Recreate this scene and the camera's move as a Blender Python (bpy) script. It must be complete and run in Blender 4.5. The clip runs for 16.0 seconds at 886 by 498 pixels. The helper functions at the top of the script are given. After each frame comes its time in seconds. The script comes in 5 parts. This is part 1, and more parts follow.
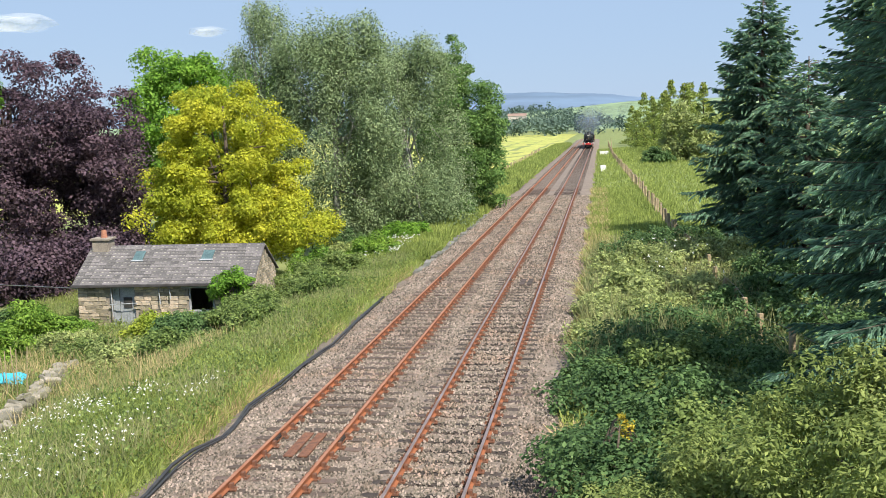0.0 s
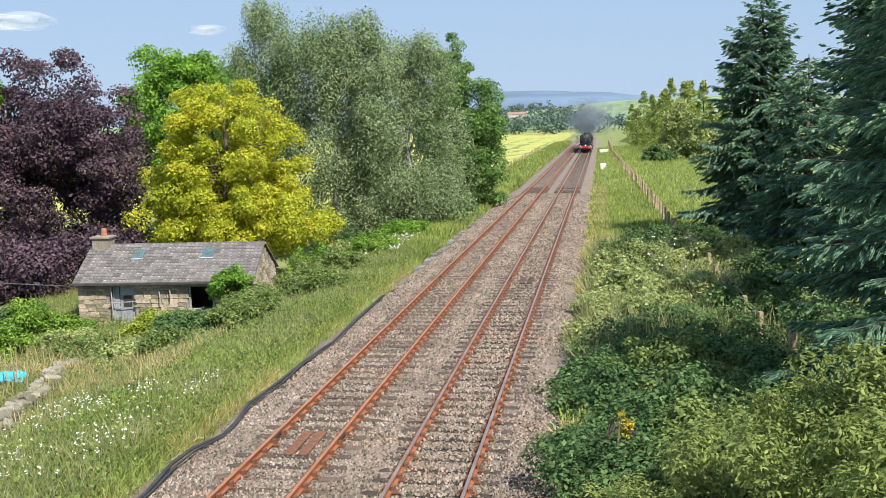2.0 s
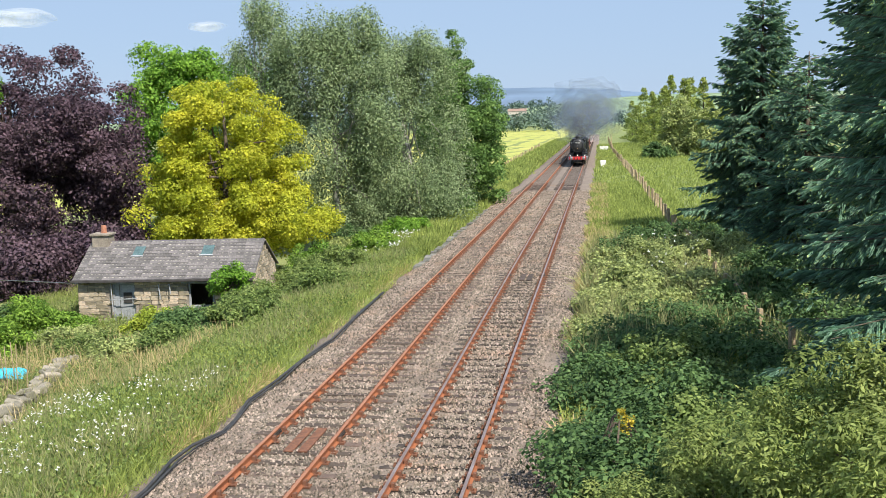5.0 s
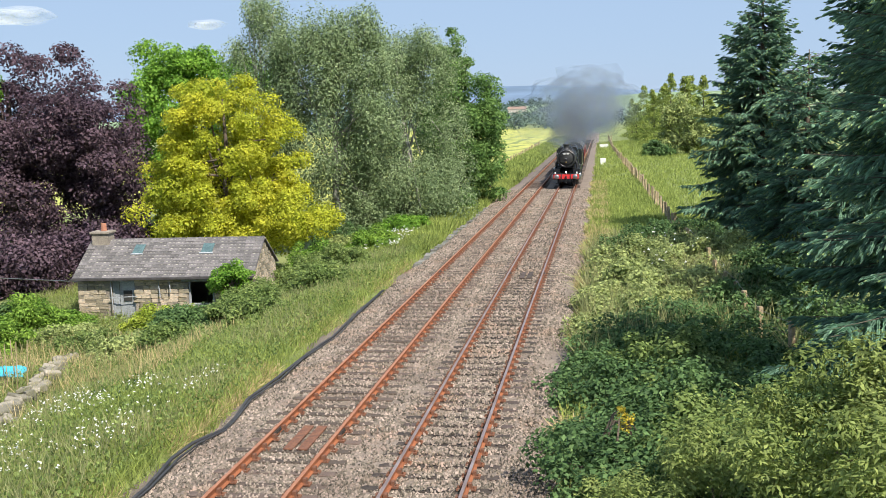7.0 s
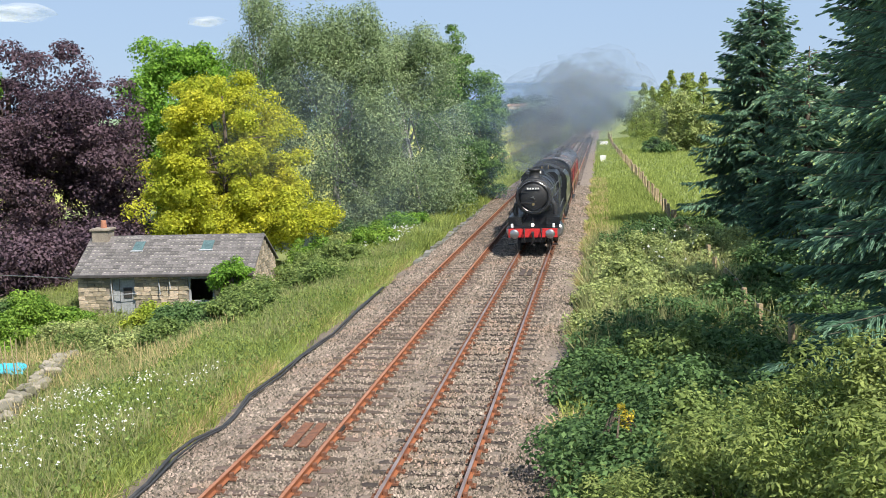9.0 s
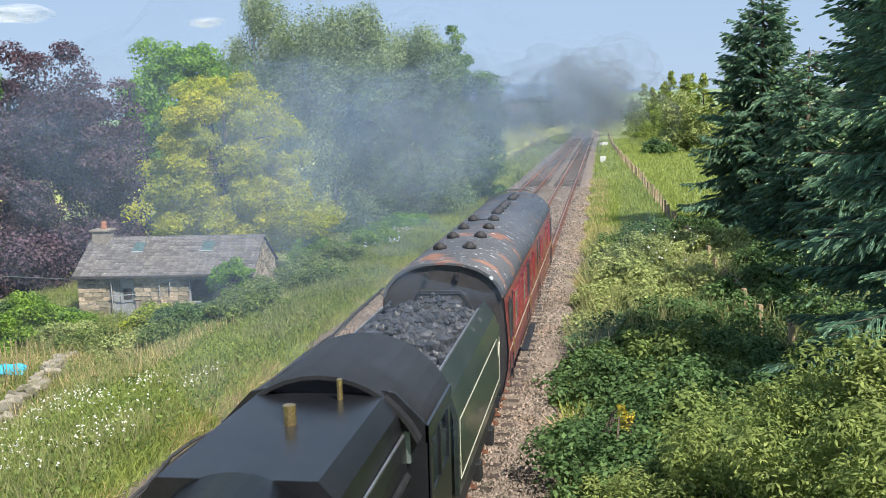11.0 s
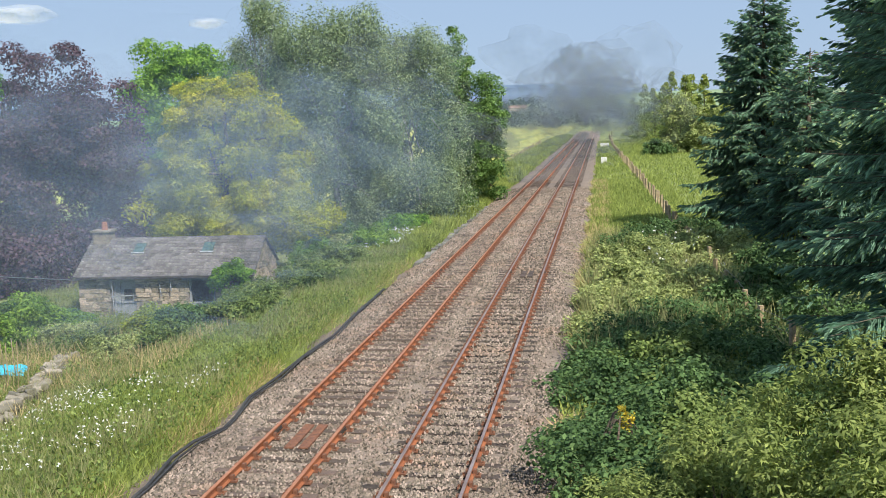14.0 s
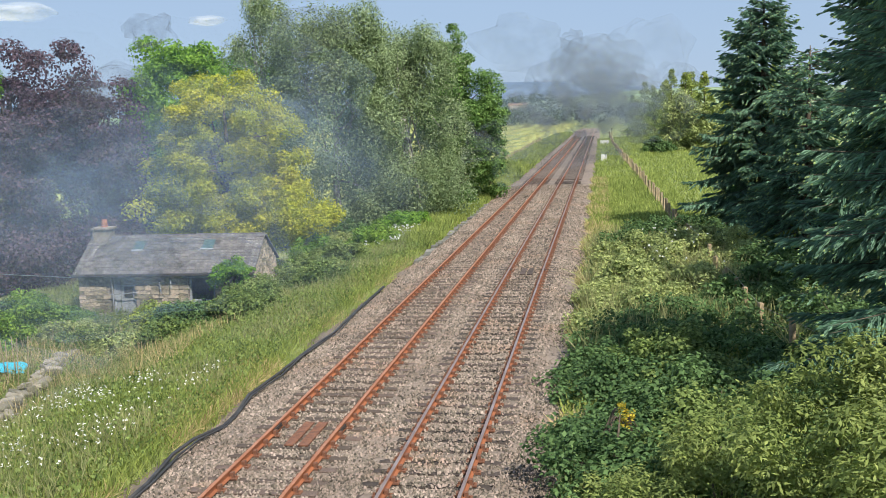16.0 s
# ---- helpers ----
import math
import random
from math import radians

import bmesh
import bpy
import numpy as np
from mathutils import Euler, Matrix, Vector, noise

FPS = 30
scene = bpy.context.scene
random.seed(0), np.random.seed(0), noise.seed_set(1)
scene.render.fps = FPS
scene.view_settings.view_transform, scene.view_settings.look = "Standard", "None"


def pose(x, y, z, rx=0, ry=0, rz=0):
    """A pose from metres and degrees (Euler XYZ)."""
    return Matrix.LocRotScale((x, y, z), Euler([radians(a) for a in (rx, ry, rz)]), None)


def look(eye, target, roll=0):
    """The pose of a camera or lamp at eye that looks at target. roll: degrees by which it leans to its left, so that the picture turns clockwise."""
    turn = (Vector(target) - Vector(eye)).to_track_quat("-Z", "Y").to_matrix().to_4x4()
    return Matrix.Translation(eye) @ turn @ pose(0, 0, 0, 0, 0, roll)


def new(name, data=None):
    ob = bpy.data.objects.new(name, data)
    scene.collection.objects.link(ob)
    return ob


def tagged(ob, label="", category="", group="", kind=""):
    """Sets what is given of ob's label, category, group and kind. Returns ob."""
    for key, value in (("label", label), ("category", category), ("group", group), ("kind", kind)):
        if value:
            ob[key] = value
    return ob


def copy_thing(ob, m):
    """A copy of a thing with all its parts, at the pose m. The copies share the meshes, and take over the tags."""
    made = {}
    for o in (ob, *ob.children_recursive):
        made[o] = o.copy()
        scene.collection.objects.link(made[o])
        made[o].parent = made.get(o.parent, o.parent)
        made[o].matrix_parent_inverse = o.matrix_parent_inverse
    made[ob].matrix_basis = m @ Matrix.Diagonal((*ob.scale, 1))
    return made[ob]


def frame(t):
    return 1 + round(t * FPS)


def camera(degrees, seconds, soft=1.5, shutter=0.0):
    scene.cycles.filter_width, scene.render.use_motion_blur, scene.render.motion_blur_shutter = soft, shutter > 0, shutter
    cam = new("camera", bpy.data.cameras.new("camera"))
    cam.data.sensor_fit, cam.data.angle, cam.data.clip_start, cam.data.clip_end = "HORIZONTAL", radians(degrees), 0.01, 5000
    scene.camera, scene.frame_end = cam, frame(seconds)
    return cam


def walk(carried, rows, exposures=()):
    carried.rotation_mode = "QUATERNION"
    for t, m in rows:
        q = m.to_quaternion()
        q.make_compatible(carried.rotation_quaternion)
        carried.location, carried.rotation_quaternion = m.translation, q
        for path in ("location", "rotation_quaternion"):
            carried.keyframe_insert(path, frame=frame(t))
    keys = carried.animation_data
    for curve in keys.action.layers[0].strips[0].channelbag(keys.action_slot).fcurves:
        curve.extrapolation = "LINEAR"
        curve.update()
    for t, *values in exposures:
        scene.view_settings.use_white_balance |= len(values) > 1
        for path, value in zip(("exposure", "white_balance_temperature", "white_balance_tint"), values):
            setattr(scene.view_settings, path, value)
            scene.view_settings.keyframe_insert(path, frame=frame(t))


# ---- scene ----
# ------------------------------------------------ camera and its path
cam = camera(46.4, 16.0, soft=0.8, shutter=0.06)
EYE = (0.067, 0.0, 6.87)
TILT = [(0, 6.850), (1, 6.897), (2, 6.944), (3, 6.990), (4, 7.040), (5.2, 7.130), (6.5, 7.220), (7.5, 7.230), (8, 7.290), (8.5, 7.375), (9.2, 7.385), (10.2, 7.360), (11.5, 7.330), (12, 7.335), (13, 7.300), (14, 7.290), (15, 7.270), (15.5, 7.350), (16, 7.430)]


def aim(tilt, yaw=8.82, roll=1.5):
    return Matrix.Translation(EYE) @ pose(0, 0, 0, 0, 0, yaw) @ pose(0, 0, 0, 90 - tilt) @ pose(0, 0, 0, 0, 0, -roll)


walk(cam, [(t, aim(a, 8.82 if t < 12 else 8.86)) for t, a in TILT], [(0, 0.66), (9.2, 0.66), (12, 0.63), (13.5, 0.54), (16, 0.52)])

# ------------------------------------------------ world, sun, exposure
SUN_DIR = Vector((0.44, -0.48, 0.75)).normalized()
world = bpy.data.worlds.new("sky")
world.use_nodes = True
scene.world = world
_n, _l = world.node_tree.nodes, world.node_tree.links
_sky = _n.new("ShaderNodeTexSky")
_sky.sky_type, _sky.sun_disc = "NISHITA", False
_sky.sun_elevation = math.asin(SUN_DIR.z)
_sky.sun_rotation = math.atan2(SUN_DIR.x, SUN_DIR.y)
_sky.air_density, _sky.dust_density, _sky.ozone_density = 1.0, 0.25, 1.6
_n["Background"].inputs[1].default_value = 0.13
_mix = _n.new("ShaderNodeMix")
_mix.data_type = "RGBA"
_mix.inputs[0].default_value = 0.92
_mix.inputs[7].default_value = (1.98, 2.72, 3.9, 1)
_l.new(_sky.outputs[0], _mix.inputs[6])
_l.new(_mix.outputs[2], _n["Background"].inputs[0])
sun = new("sun", bpy.data.lights.new("sun", "SUN"))
sun.data.energy, sun.data.angle, sun.data.color = 5.0, radians(0.6), (1.0, 0.94, 0.84)
sun.matrix_world = look((60, -40, 110), Vector((60, -40, 110)) - SUN_DIR)
scene.view_settings.exposure = 0.7
scene.cycles.transparent_max_bounces = 128

# ------------------------------------------------ node materials
MATS = {}


def mat(name, base, other=None, scale=4.0, fine=40.0, rough=0.8, metal=0.0, bump=0.0, bump_scale=60.0, island=0.0,
        obj_rand=0.0, translucent=0.0, third=None, third_scale=1.0, third_at=0.6, sheen=0.5, coat=0.0, flake=None):
    """Two-scale noise between two colours, an optional third stain colour, variation piece by piece, bump."""
    m = bpy.data.materials.new(name)
    m.use_nodes = True
    nt = m.node_tree
    n, l = nt.nodes, nt.links
    b = n["Principled BSDF"]
    b.inputs["Roughness"].default_value, b.inputs["Metallic"].default_value = rough, metal
    b.inputs["Specular IOR Level"].default_value = sheen
    b.inputs["Coat Weight"].default_value = coat
    other = other or tuple(c * 0.6 for c in base)
    tc = n.new("ShaderNodeTexCoord")

    def noise_at(sc, detail=3.0):
        t = n.new("ShaderNodeTexNoise")
        t.inputs["Scale"].default_value, t.inputs["Detail"].default_value = sc, detail
        l.new(tc.outputs["Object"], t.inputs["Vector"])
        return t.outputs["Fac"]

    def blend(a, c, f, kind="MIX"):
        x = n.new("ShaderNodeMix")
        x.data_type, x.blend_type = "RGBA", kind
        for sock, v in ((x.inputs[6], a), (x.inputs[7], c)):
            if isinstance(v, tuple):
                sock.default_value = (*v, 1)
            else:
                l.new(v, sock)
        if isinstance(f, float):
            x.inputs[0].default_value = f
        else:
            l.new(f, x.inputs[0])
        return x.outputs[2]

    def spread(f, lo, hi):
        r = n.new("ShaderNodeMapRange")
        r.inputs[1].default_value, r.inputs[2].default_value = lo, hi
        l.new(f, r.inputs[0])
        return r.outputs[0]

    col = blend(base, other, spread(noise_at(scale), 0.35, 0.65))
    grain = spread(noise_at(fine, 4.0), 0.3, 0.7)
    g = n.new("ShaderNodeMapRange")
    g.inputs[3].default_value, g.inputs[4].default_value = 0.72, 1.25
    l.new(grain, g.inputs[0])
    gray = n.new("ShaderNodeCombineColor")
    for i in range(3):
        l.new(g.outputs[0], gray.inputs[i])
    col = blend(col, gray.outputs[0], 1.0, "MULTIPLY")
    if third:
        col = blend(col, third, spread(noise_at(third_scale, 5.0), third_at, third_at + 0.08))
    if flake:
        mp = n.new("ShaderNodeMapping")
        mp.inputs["Scale"].default_value = (1.4, 3.6, 1.4)
        l.new(tc.outputs["Object"], mp.inputs[0])
        fl = n.new("ShaderNodeTexNoise")
        fl.inputs["Scale"].default_value, fl.inputs["Detail"].default_value = 3.6, 7.0
        l.new(mp.outputs[0], fl.inputs["Vector"])
        col = blend(col, flake, spread(fl.outputs["Fac"], 0.655, 0.68))
    if island or obj_rand:
        src = n.new("ShaderNodeNewGeometry").outputs["Random Per Island"] if island else n.new("ShaderNodeObjectInfo").outputs["Random"]
        amount = island or obj_rand
        hs = n.new("ShaderNodeHueSaturation")
        v = n.new("ShaderNodeMapRange")
        v.inputs[3].default_value, v.inputs[4].default_value = 1 - amount, 1 + amount
        l.new(src, v.inputs[0])
        l.new(v.outputs[0], hs.inputs["Value"])
        h = n.new("ShaderNodeMapRange")
        h.inputs[3].default_value, h.inputs[4].default_value = 0.5 + 0.03 * amount, 0.5 - 0.03 * amount
        l.new(src, h.inputs[0])
        l.new(h.outputs[0], hs.inputs["Hue"])
        l.new(col, hs.inputs["Color"])
        col = hs.outputs[0]
    l.new(col, b.inputs["Base Color"])
    if bump:
        bp = n.new("ShaderNodeBump")
        bp.inputs["Strength"].default_value, bp.inputs["Distance"].default_value = bump, 0.02
        l.new(noise_at(bump_scale, 5.0), bp.inputs["Height"])
        l.new(bp.outputs[0], b.inputs["Normal"])
    if translucent:
        tr = n.new("ShaderNodeBsdfTranslucent")
        l.new(col, tr.inputs["Color"])
        mx = n.new("ShaderNodeMixShader")
        mx.inputs[0].default_value = translucent
        l.new(b.outputs[0], mx.inputs[1])
        l.new(tr.outputs[0], mx.inputs[2])
        l.new(mx.outputs[0], n["Material Output"].inputs[0])
    MATS[name] = m
    return m


def leafy(name, base, other, island=0.35, translucent=0.3, rough=0.6, scale=0.5):
    return mat(name, base, other, scale=scale, fine=6.0, rough=max(rough, 0.6), island=island, translucent=min(0.5, translucent + 0.12), sheen=0.2)


M_GROUND = mat("meadow_soil_and_turf", (0.22, 0.25, 0.08), (0.14, 0.18, 0.05), 0.25, 9.0, 0.95, bump=0.6, bump_scale=14, third=(0.24, 0.20, 0.09), third_scale=0.35, third_at=0.62)
M_FIELD = mat("mown_hay_field", (0.44, 0.42, 0.10), (0.30, 0.34, 0.07), 0.09, 2.0, 0.95, bump=0.4, bump_scale=8)
M_BALLAST = mat("ballast_bed", (0.22, 0.175, 0.14), (0.16, 0.125, 0.10), 0.6, 16.0, 0.95, bump=1.0, bump_scale=20, third=(0.20, 0.13, 0.09), third_scale=0.5, third_at=0.62)
M_STONE = mat("ballast_stone", (0.25, 0.208, 0.165), (0.165, 0.132, 0.104), 0.7, 25.0, 0.9, island=0.75, third=(0.23, 0.175, 0.13), third_scale=0.4, third_at=0.56)
M_RAIL = mat("rusty_rail_steel", (0.34, 0.125, 0.055), (0.24, 0.085, 0.04), 1.2, 60, 0.75, 0.15, bump=0.3)
M_RAILTOP = mat("worn_rail_head", (0.55, 0.42, 0.38), (0.38, 0.25, 0.2), 1.0, 30, 0.35, 0.7)
M_RAILTOP_RUST = mat("rusty_rail_head", (0.36, 0.15, 0.08), (0.42, 0.2, 0.12), 1.0, 30, 0.6, 0.3)
M_CHAIR = mat("rusty_cast_iron_chair", (0.20, 0.085, 0.045), (0.12, 0.055, 0.035), 8, 60, 0.85, bump=0.4)
M_SLEEPER = mat("weathered_timber_sleeper", (0.075, 0.055, 0.045), (0.04, 0.03, 0.025), 3, 40, 0.9, obj_rand=0.35, bump=0.7, bump_scale=35)
M_SLEEPER_GREY = mat("grey_timber_sleeper", (0.125, 0.09, 0.07), (0.075, 0.055, 0.045), 3, 40, 0.9, obj_rand=0.3, bump=0.7, bump_scale=35)
M_BARK = mat("grey_brown_bark", (0.13, 0.10, 0.075), (0.07, 0.055, 0.04), 3, 30, 0.95, bump=0.9, bump_scale=18)
M_BIRCHBARK = mat("pale_birch_bark", (0.45, 0.43, 0.40), (0.20, 0.18, 0.16), 2.2, 30, 0.85, bump=0.5)
L_BEECH = leafy("copper_beech_leaf", (0.145, 0.095, 0.115), (0.085, 0.057, 0.075), 0.5, 0.25, 0.45)
L_GOLD = leafy("golden_green_leaf", (0.56, 0.55, 0.055), (0.40, 0.45, 0.045), 0.3, 0.4)
L_BIRCH = leafy("birch_leaf", (0.30, 0.38, 0.20), (0.20, 0.275, 0.13), 0.4, 0.3)
L_BRIGHT = leafy("fresh_green_leaf", (0.24, 0.42, 0.06), (0.15, 0.30, 0.04), 0.35, 0.35)
L_ALDER = leafy("ash_leaf", (0.176, 0.297, 0.081), (0.108, 0.203, 0.054), 0.4, 0.3)
L_SPRUCE = leafy("spruce_needles", (0.21, 0.35, 0.235), (0.14, 0.25, 0.175), 0.4, 0.3, 0.6)
L_TIP = leafy("fresh_spruce_tips", (0.42, 0.52, 0.21), (0.30, 0.42, 0.18), 0.3, 0.2, 0.6)
L_BRAMBLE = leafy("bramble_leaf", (0.13, 0.22, 0.075), (0.075, 0.14, 0.05), 0.45, 0.25)
L_SCRUB = leafy("dry_scrub_leaf", (0.37, 0.42, 0.16), (0.25, 0.31, 0.11), 0.4, 0.25)
L_LAUREL = leafy("willow_bush_leaf", (0.29, 0.35, 0.11), (0.19, 0.25, 0.07), 0.4, 0.3, 0.4)
L_HEDGE = leafy("garden_bush_leaf", (0.234, 0.370, 0.058), (0.137, 0.254, 0.039), 0.4, 0.3)
L_GRASS = leafy("tall_grass_blade", (0.33, 0.39, 0.105), (0.22, 0.28, 0.07), 0.35, 0.35, 0.6, 0.35)
L_PALEGRASS = leafy("seeding_grass_blade", (0.36, 0.36, 0.17), (0.27, 0.29, 0.12), 0.3, 0.35, 0.6, 0.35)
L_STRAW = leafy("dry_grass_blade", (0.58, 0.47, 0.25), (0.46, 0.38, 0.18), 0.3, 0.3, 0.7, 0.5)
L_GOLDHEDGE = leafy("yellow_green_hedge_leaf", (0.40, 0.46, 0.07), (0.27, 0.36, 0.05), 0.35, 0.35)
L_HERB = leafy("bank_herb_leaf", (0.24, 0.31, 0.10), (0.15, 0.22, 0.06), 0.45, 0.3, 0.6, 0.3)
L_BROOM = leafy("yellow_turning_leaf", (0.62, 0.48, 0.05), (0.5, 0.42, 0.06), 0.3, 0.3)
L_FLOWER = mat("white_petal", (0.85, 0.85, 0.80), (0.75, 0.76, 0.70), 5, 20, 0.6, translucent=0.3)
# bluish muted green: the distance haze is painted into the leaf colour
L_FARWOOD = leafy("haze_tinted_woodland_leaf", (0.135, 0.195, 0.15), (0.10, 0.155, 0.13), 0.25, 0.15, 0.7, 0.02)
L_PINE = leafy("far_pine_needles", (0.36, 0.42, 0.11), (0.23, 0.31, 0.08), 0.45, 0.35, 0.6)

# ------------------------------------------------ mesh helpers
RNG = np.random.default_rng(7)


def mesh_from(name, verts, faces, material, flat=False):
    """Mesh object data from numpy arrays; all faces have the same corner count."""
    verts, faces = np.asarray(verts, np.float32), np.asarray(faces, np.int32)
    me = bpy.data.meshes.new(name)
    k = faces.shape[1]
    me.vertices.add(len(verts))
    me.vertices.foreach_set("co", verts.ravel())
    me.loops.add(faces.size)
    me.loops.foreach_set("vertex_index", faces.ravel())
    me.polygons.add(len(faces))
    me.polygons.foreach_set("loop_start", np.arange(0, faces.size, k, dtype=np.int32))
    me.update(calc_edges=True)
    if flat:
        me.polygons.foreach_set("use_smooth", np.zeros(len(faces), bool))
    me.materials.append(material)
    return me


def child(name, data, parent=None, label=""):
    ob = new(name, data)
    if parent:
        ob.parent = parent
    if label:
        ob["label"] = label
    return ob


def part(name, bm, material, parent=None, label="", smooth=False):
    me = bpy.data.meshes.new(name)
    bmesh.ops.recalc_face_normals(bm, faces=bm.faces)
    bm.to_mesh(me)
    bm.free()
    me.materials.append(material)
    if smooth:
        for p in me.polygons:
            p.use_smooth = True
    return child(name, me, parent, label)


def bm_box(bm, x0, x1, y0, y1, z0, z1, bevel=0.0):
    vs = bmesh.ops.create_cube(bm, size=1)["verts"]
    for v in vs:
        v.co = ((x0 + x1) / 2 + v.co.x * (x1 - x0), (y0 + y1) / 2 + v.co.y * (y1 - y0), (z0 + z1) / 2 + v.co.z * (z1 - z0))
    if bevel:
        es = {e for v in vs for e in v.link_edges}
        bmesh.ops.bevel(bm, geom=list(es), offset=bevel, segments=2, affect="EDGES", profile=0.5)
    return bm


def box(x0, x1, y0, y1, z0, z1, bevel=0.0):
    return bm_box(bmesh.new(), x0, x1, y0, y1, z0, z1, bevel)


def bm_cyl(bm, a, b, r0, r1=None, seg=20, caps=True):
    """A cylinder or cone from a to b."""
    a, b = Vector(a), Vector(b)
    r1 = r0 if r1 is None else r1
    m = Matrix.Translation((a + b) / 2) @ (b - a).to_track_quat("Z", "Y").to_matrix().to_4x4()
    bmesh.ops.create_cone(bm, cap_ends=caps, segments=seg, radius1=r0, radius2=r1, depth=(b - a).length, matrix=m)
    return bm


def cyl(a, b, r0, r1=None, seg=20, caps=True):
    return bm_cyl(bmesh.new(), a, b, r0, r1, seg, caps)


def bm_tube(bm, pts, radii, seg=7):
    pts = [Vector(p) for p in pts]
    rings = []
    for i, p in enumerate(pts):
        d = (pts[min(i + 1, len(pts) - 1)] - pts[max(i - 1, 0)]).normalized()
        side = d.orthogonal().normalized()
        up = d.cross(side)
        r = radii[i] if hasattr(radii, "__len__") else radii
        rings.append([bm.verts.new(p + r * (math.cos(2 * math.pi * k / seg) * side + math.sin(2 * math.pi * k / seg) * up)) for k in range(seg)])
    for q, s in zip(rings, rings[1:]):
        for k in range(seg):
            bm.faces.new((q[k], q[(k + 1) % seg], s[(k + 1) % seg], s[k]))
    bm.faces.new(rings[-1])
    bm.faces.new(rings[0][::-1])
    return bm


def unit(a):
    return a / np.maximum(np.linalg.norm(a, axis=1, keepdims=True), 1e-6)


def leaves(name, P, normal, size, material, parent=None, label="", ratio=0.6, droop=0.0, along=None):
    """Kite-shaped leaves at points P that face about the given normals, one mesh."""
    n = len(P)
    nn = unit(normal + RNG.normal(0, 0.55, (n, 3)))
    t = RNG.normal(0, 1, (n, 3)) if along is None else along + RNG.normal(0, 0.25, (n, 3))
    t[:, 2] -= droop
    u = unit(t - nn * (t * nn).sum(1, keepdims=True))
    v = np.cross(nn, u)
    s = (size * RNG.uniform(0.6, 1.35, n))[:, None]
    w = s * ratio * 0.5
    mid = P + u * s * 0.42
    V = np.stack([P, mid + v * w + nn * s * 0.08, P + u * s - nn * s * 0.06, mid - v * w + nn * s * 0.08], 1).reshape(-1, 3)
    F = np.arange(4 * n).reshape(n, 4)
    return child(name, mesh_from(name, V, F, material), parent, label)


def lumps(center, radii, count, lump, rough=0.25, low=-0.55, hollow=0.55, seed=0):
    """Lump centres and sizes filling an uneven ellipsoid crown."""
    rng = np.random.default_rng(seed)
    d = unit(rng.normal(0, 1, (count * 2, 3)))
    d = d[d[:, 2] > low][:count]
    r = rng.uniform(hollow ** 3, 1, len(d)) ** (1 / 3)
    wob = np.array([1 + rough * 1.6 * noise.noise(Vector((x * 1.7 + seed, y * 1.7, z * 1.7))) for x, y, z in d])
    c = np.array(center) + d * np.array(radii) * (r * wob)[:, None]
    return c, lump * rng.uniform(0.6, 1.35, len(d))


def foliage(c, r, per, squash=0.75, hang=0.0, outward=None):
    """Leaf places and facings on the shells of lumps."""
    n = len(c)
    k = np.repeat(np.arange(n), per)
    d = unit(RNG.normal(0, 1, (len(k), 3)))
    d[:, 2] = np.where(RNG.random(len(k)) < 0.35, np.abs(d[:, 2]), d[:, 2])
    rad = RNG.uniform(0.55, 1.08, len(k))[:, None]
    off = d * rad * r[k][:, None]
    off[:, 2] *= squash
    off[:, 2] -= hang * r[k] * RNG.random(len(k)) ** 2
    P = c[k] + off
    return P, d + np.array([0, 0, 0.5])


def trunk(bm, base, top, r, limbs, lean=0.3, seed=0):
    rng = random.Random(seed)
    base, top = Vector(base), Vector(top)
    pts = []
    for i in range(7):
        f = i / 6
        pts.append(base.lerp(top, f) + Vector((rng.uniform(-lean, lean), rng.uniform(-lean, lean), 0)) * (f * (1.2 - f)))
    bm_tube(bm, pts, [r * (1.25 - 0.25 * min(1, i * 3 / 6)) * (1 - 0.8 * i / 6) for i in range(7)], 9)
    for e in limbs:
        f = rng.uniform(0.25, 0.8)
        s = base.lerp(top, f)
        e = Vector(e)
        m1 = s.lerp(e, 0.5) + Vector((rng.uniform(-0.4, 0.4), rng.uniform(-0.4, 0.4), 0.35))
        bm_tube(bm, [s, s.lerp(m1, 0.55), m1, e], [r * 0.38 * (1 - 0.4 * f), r * 0.28, r * 0.18, r * 0.06], 5)
    return bm


def tree(label, base, crown_z, radii, count, lump, per, size, leaf, bark, r=0.3, hang=0.0, droop=0.0, rough=0.25, seed=1, extra=(), name="tree", low=-0.6, ratio=0.6, squash=0.75, hollow=0.55):
    x, y, z = base
    root = tagged(new(name), label, "tree")
    cc, rr = lumps((x, y, crown_z), radii, count, lump, rough, low, hollow, seed)
    for (ex, ey, ez, rx, ry, rz, n) in extra:
        c2, r2 = lumps((ex, ey, ez), (rx, ry, rz), n, lump, rough, low, hollow, seed + 11)
        cc, rr = np.vstack([cc, c2]), np.concatenate([rr, r2])
    pick = np.random.default_rng(seed).choice(len(cc), min(22, len(cc)), replace=False)
    part("trunk", trunk(bmesh.new(), base, (x, y, crown_z + radii[2] * 0.75), r, [cc[i] for i in pick], seed=seed), bark, root, smooth=True)
    P, N = foliage(cc, rr, per, squash, hang)
    leaves("crown", P, N, size, leaf, root, droop=droop, ratio=ratio)
    return root
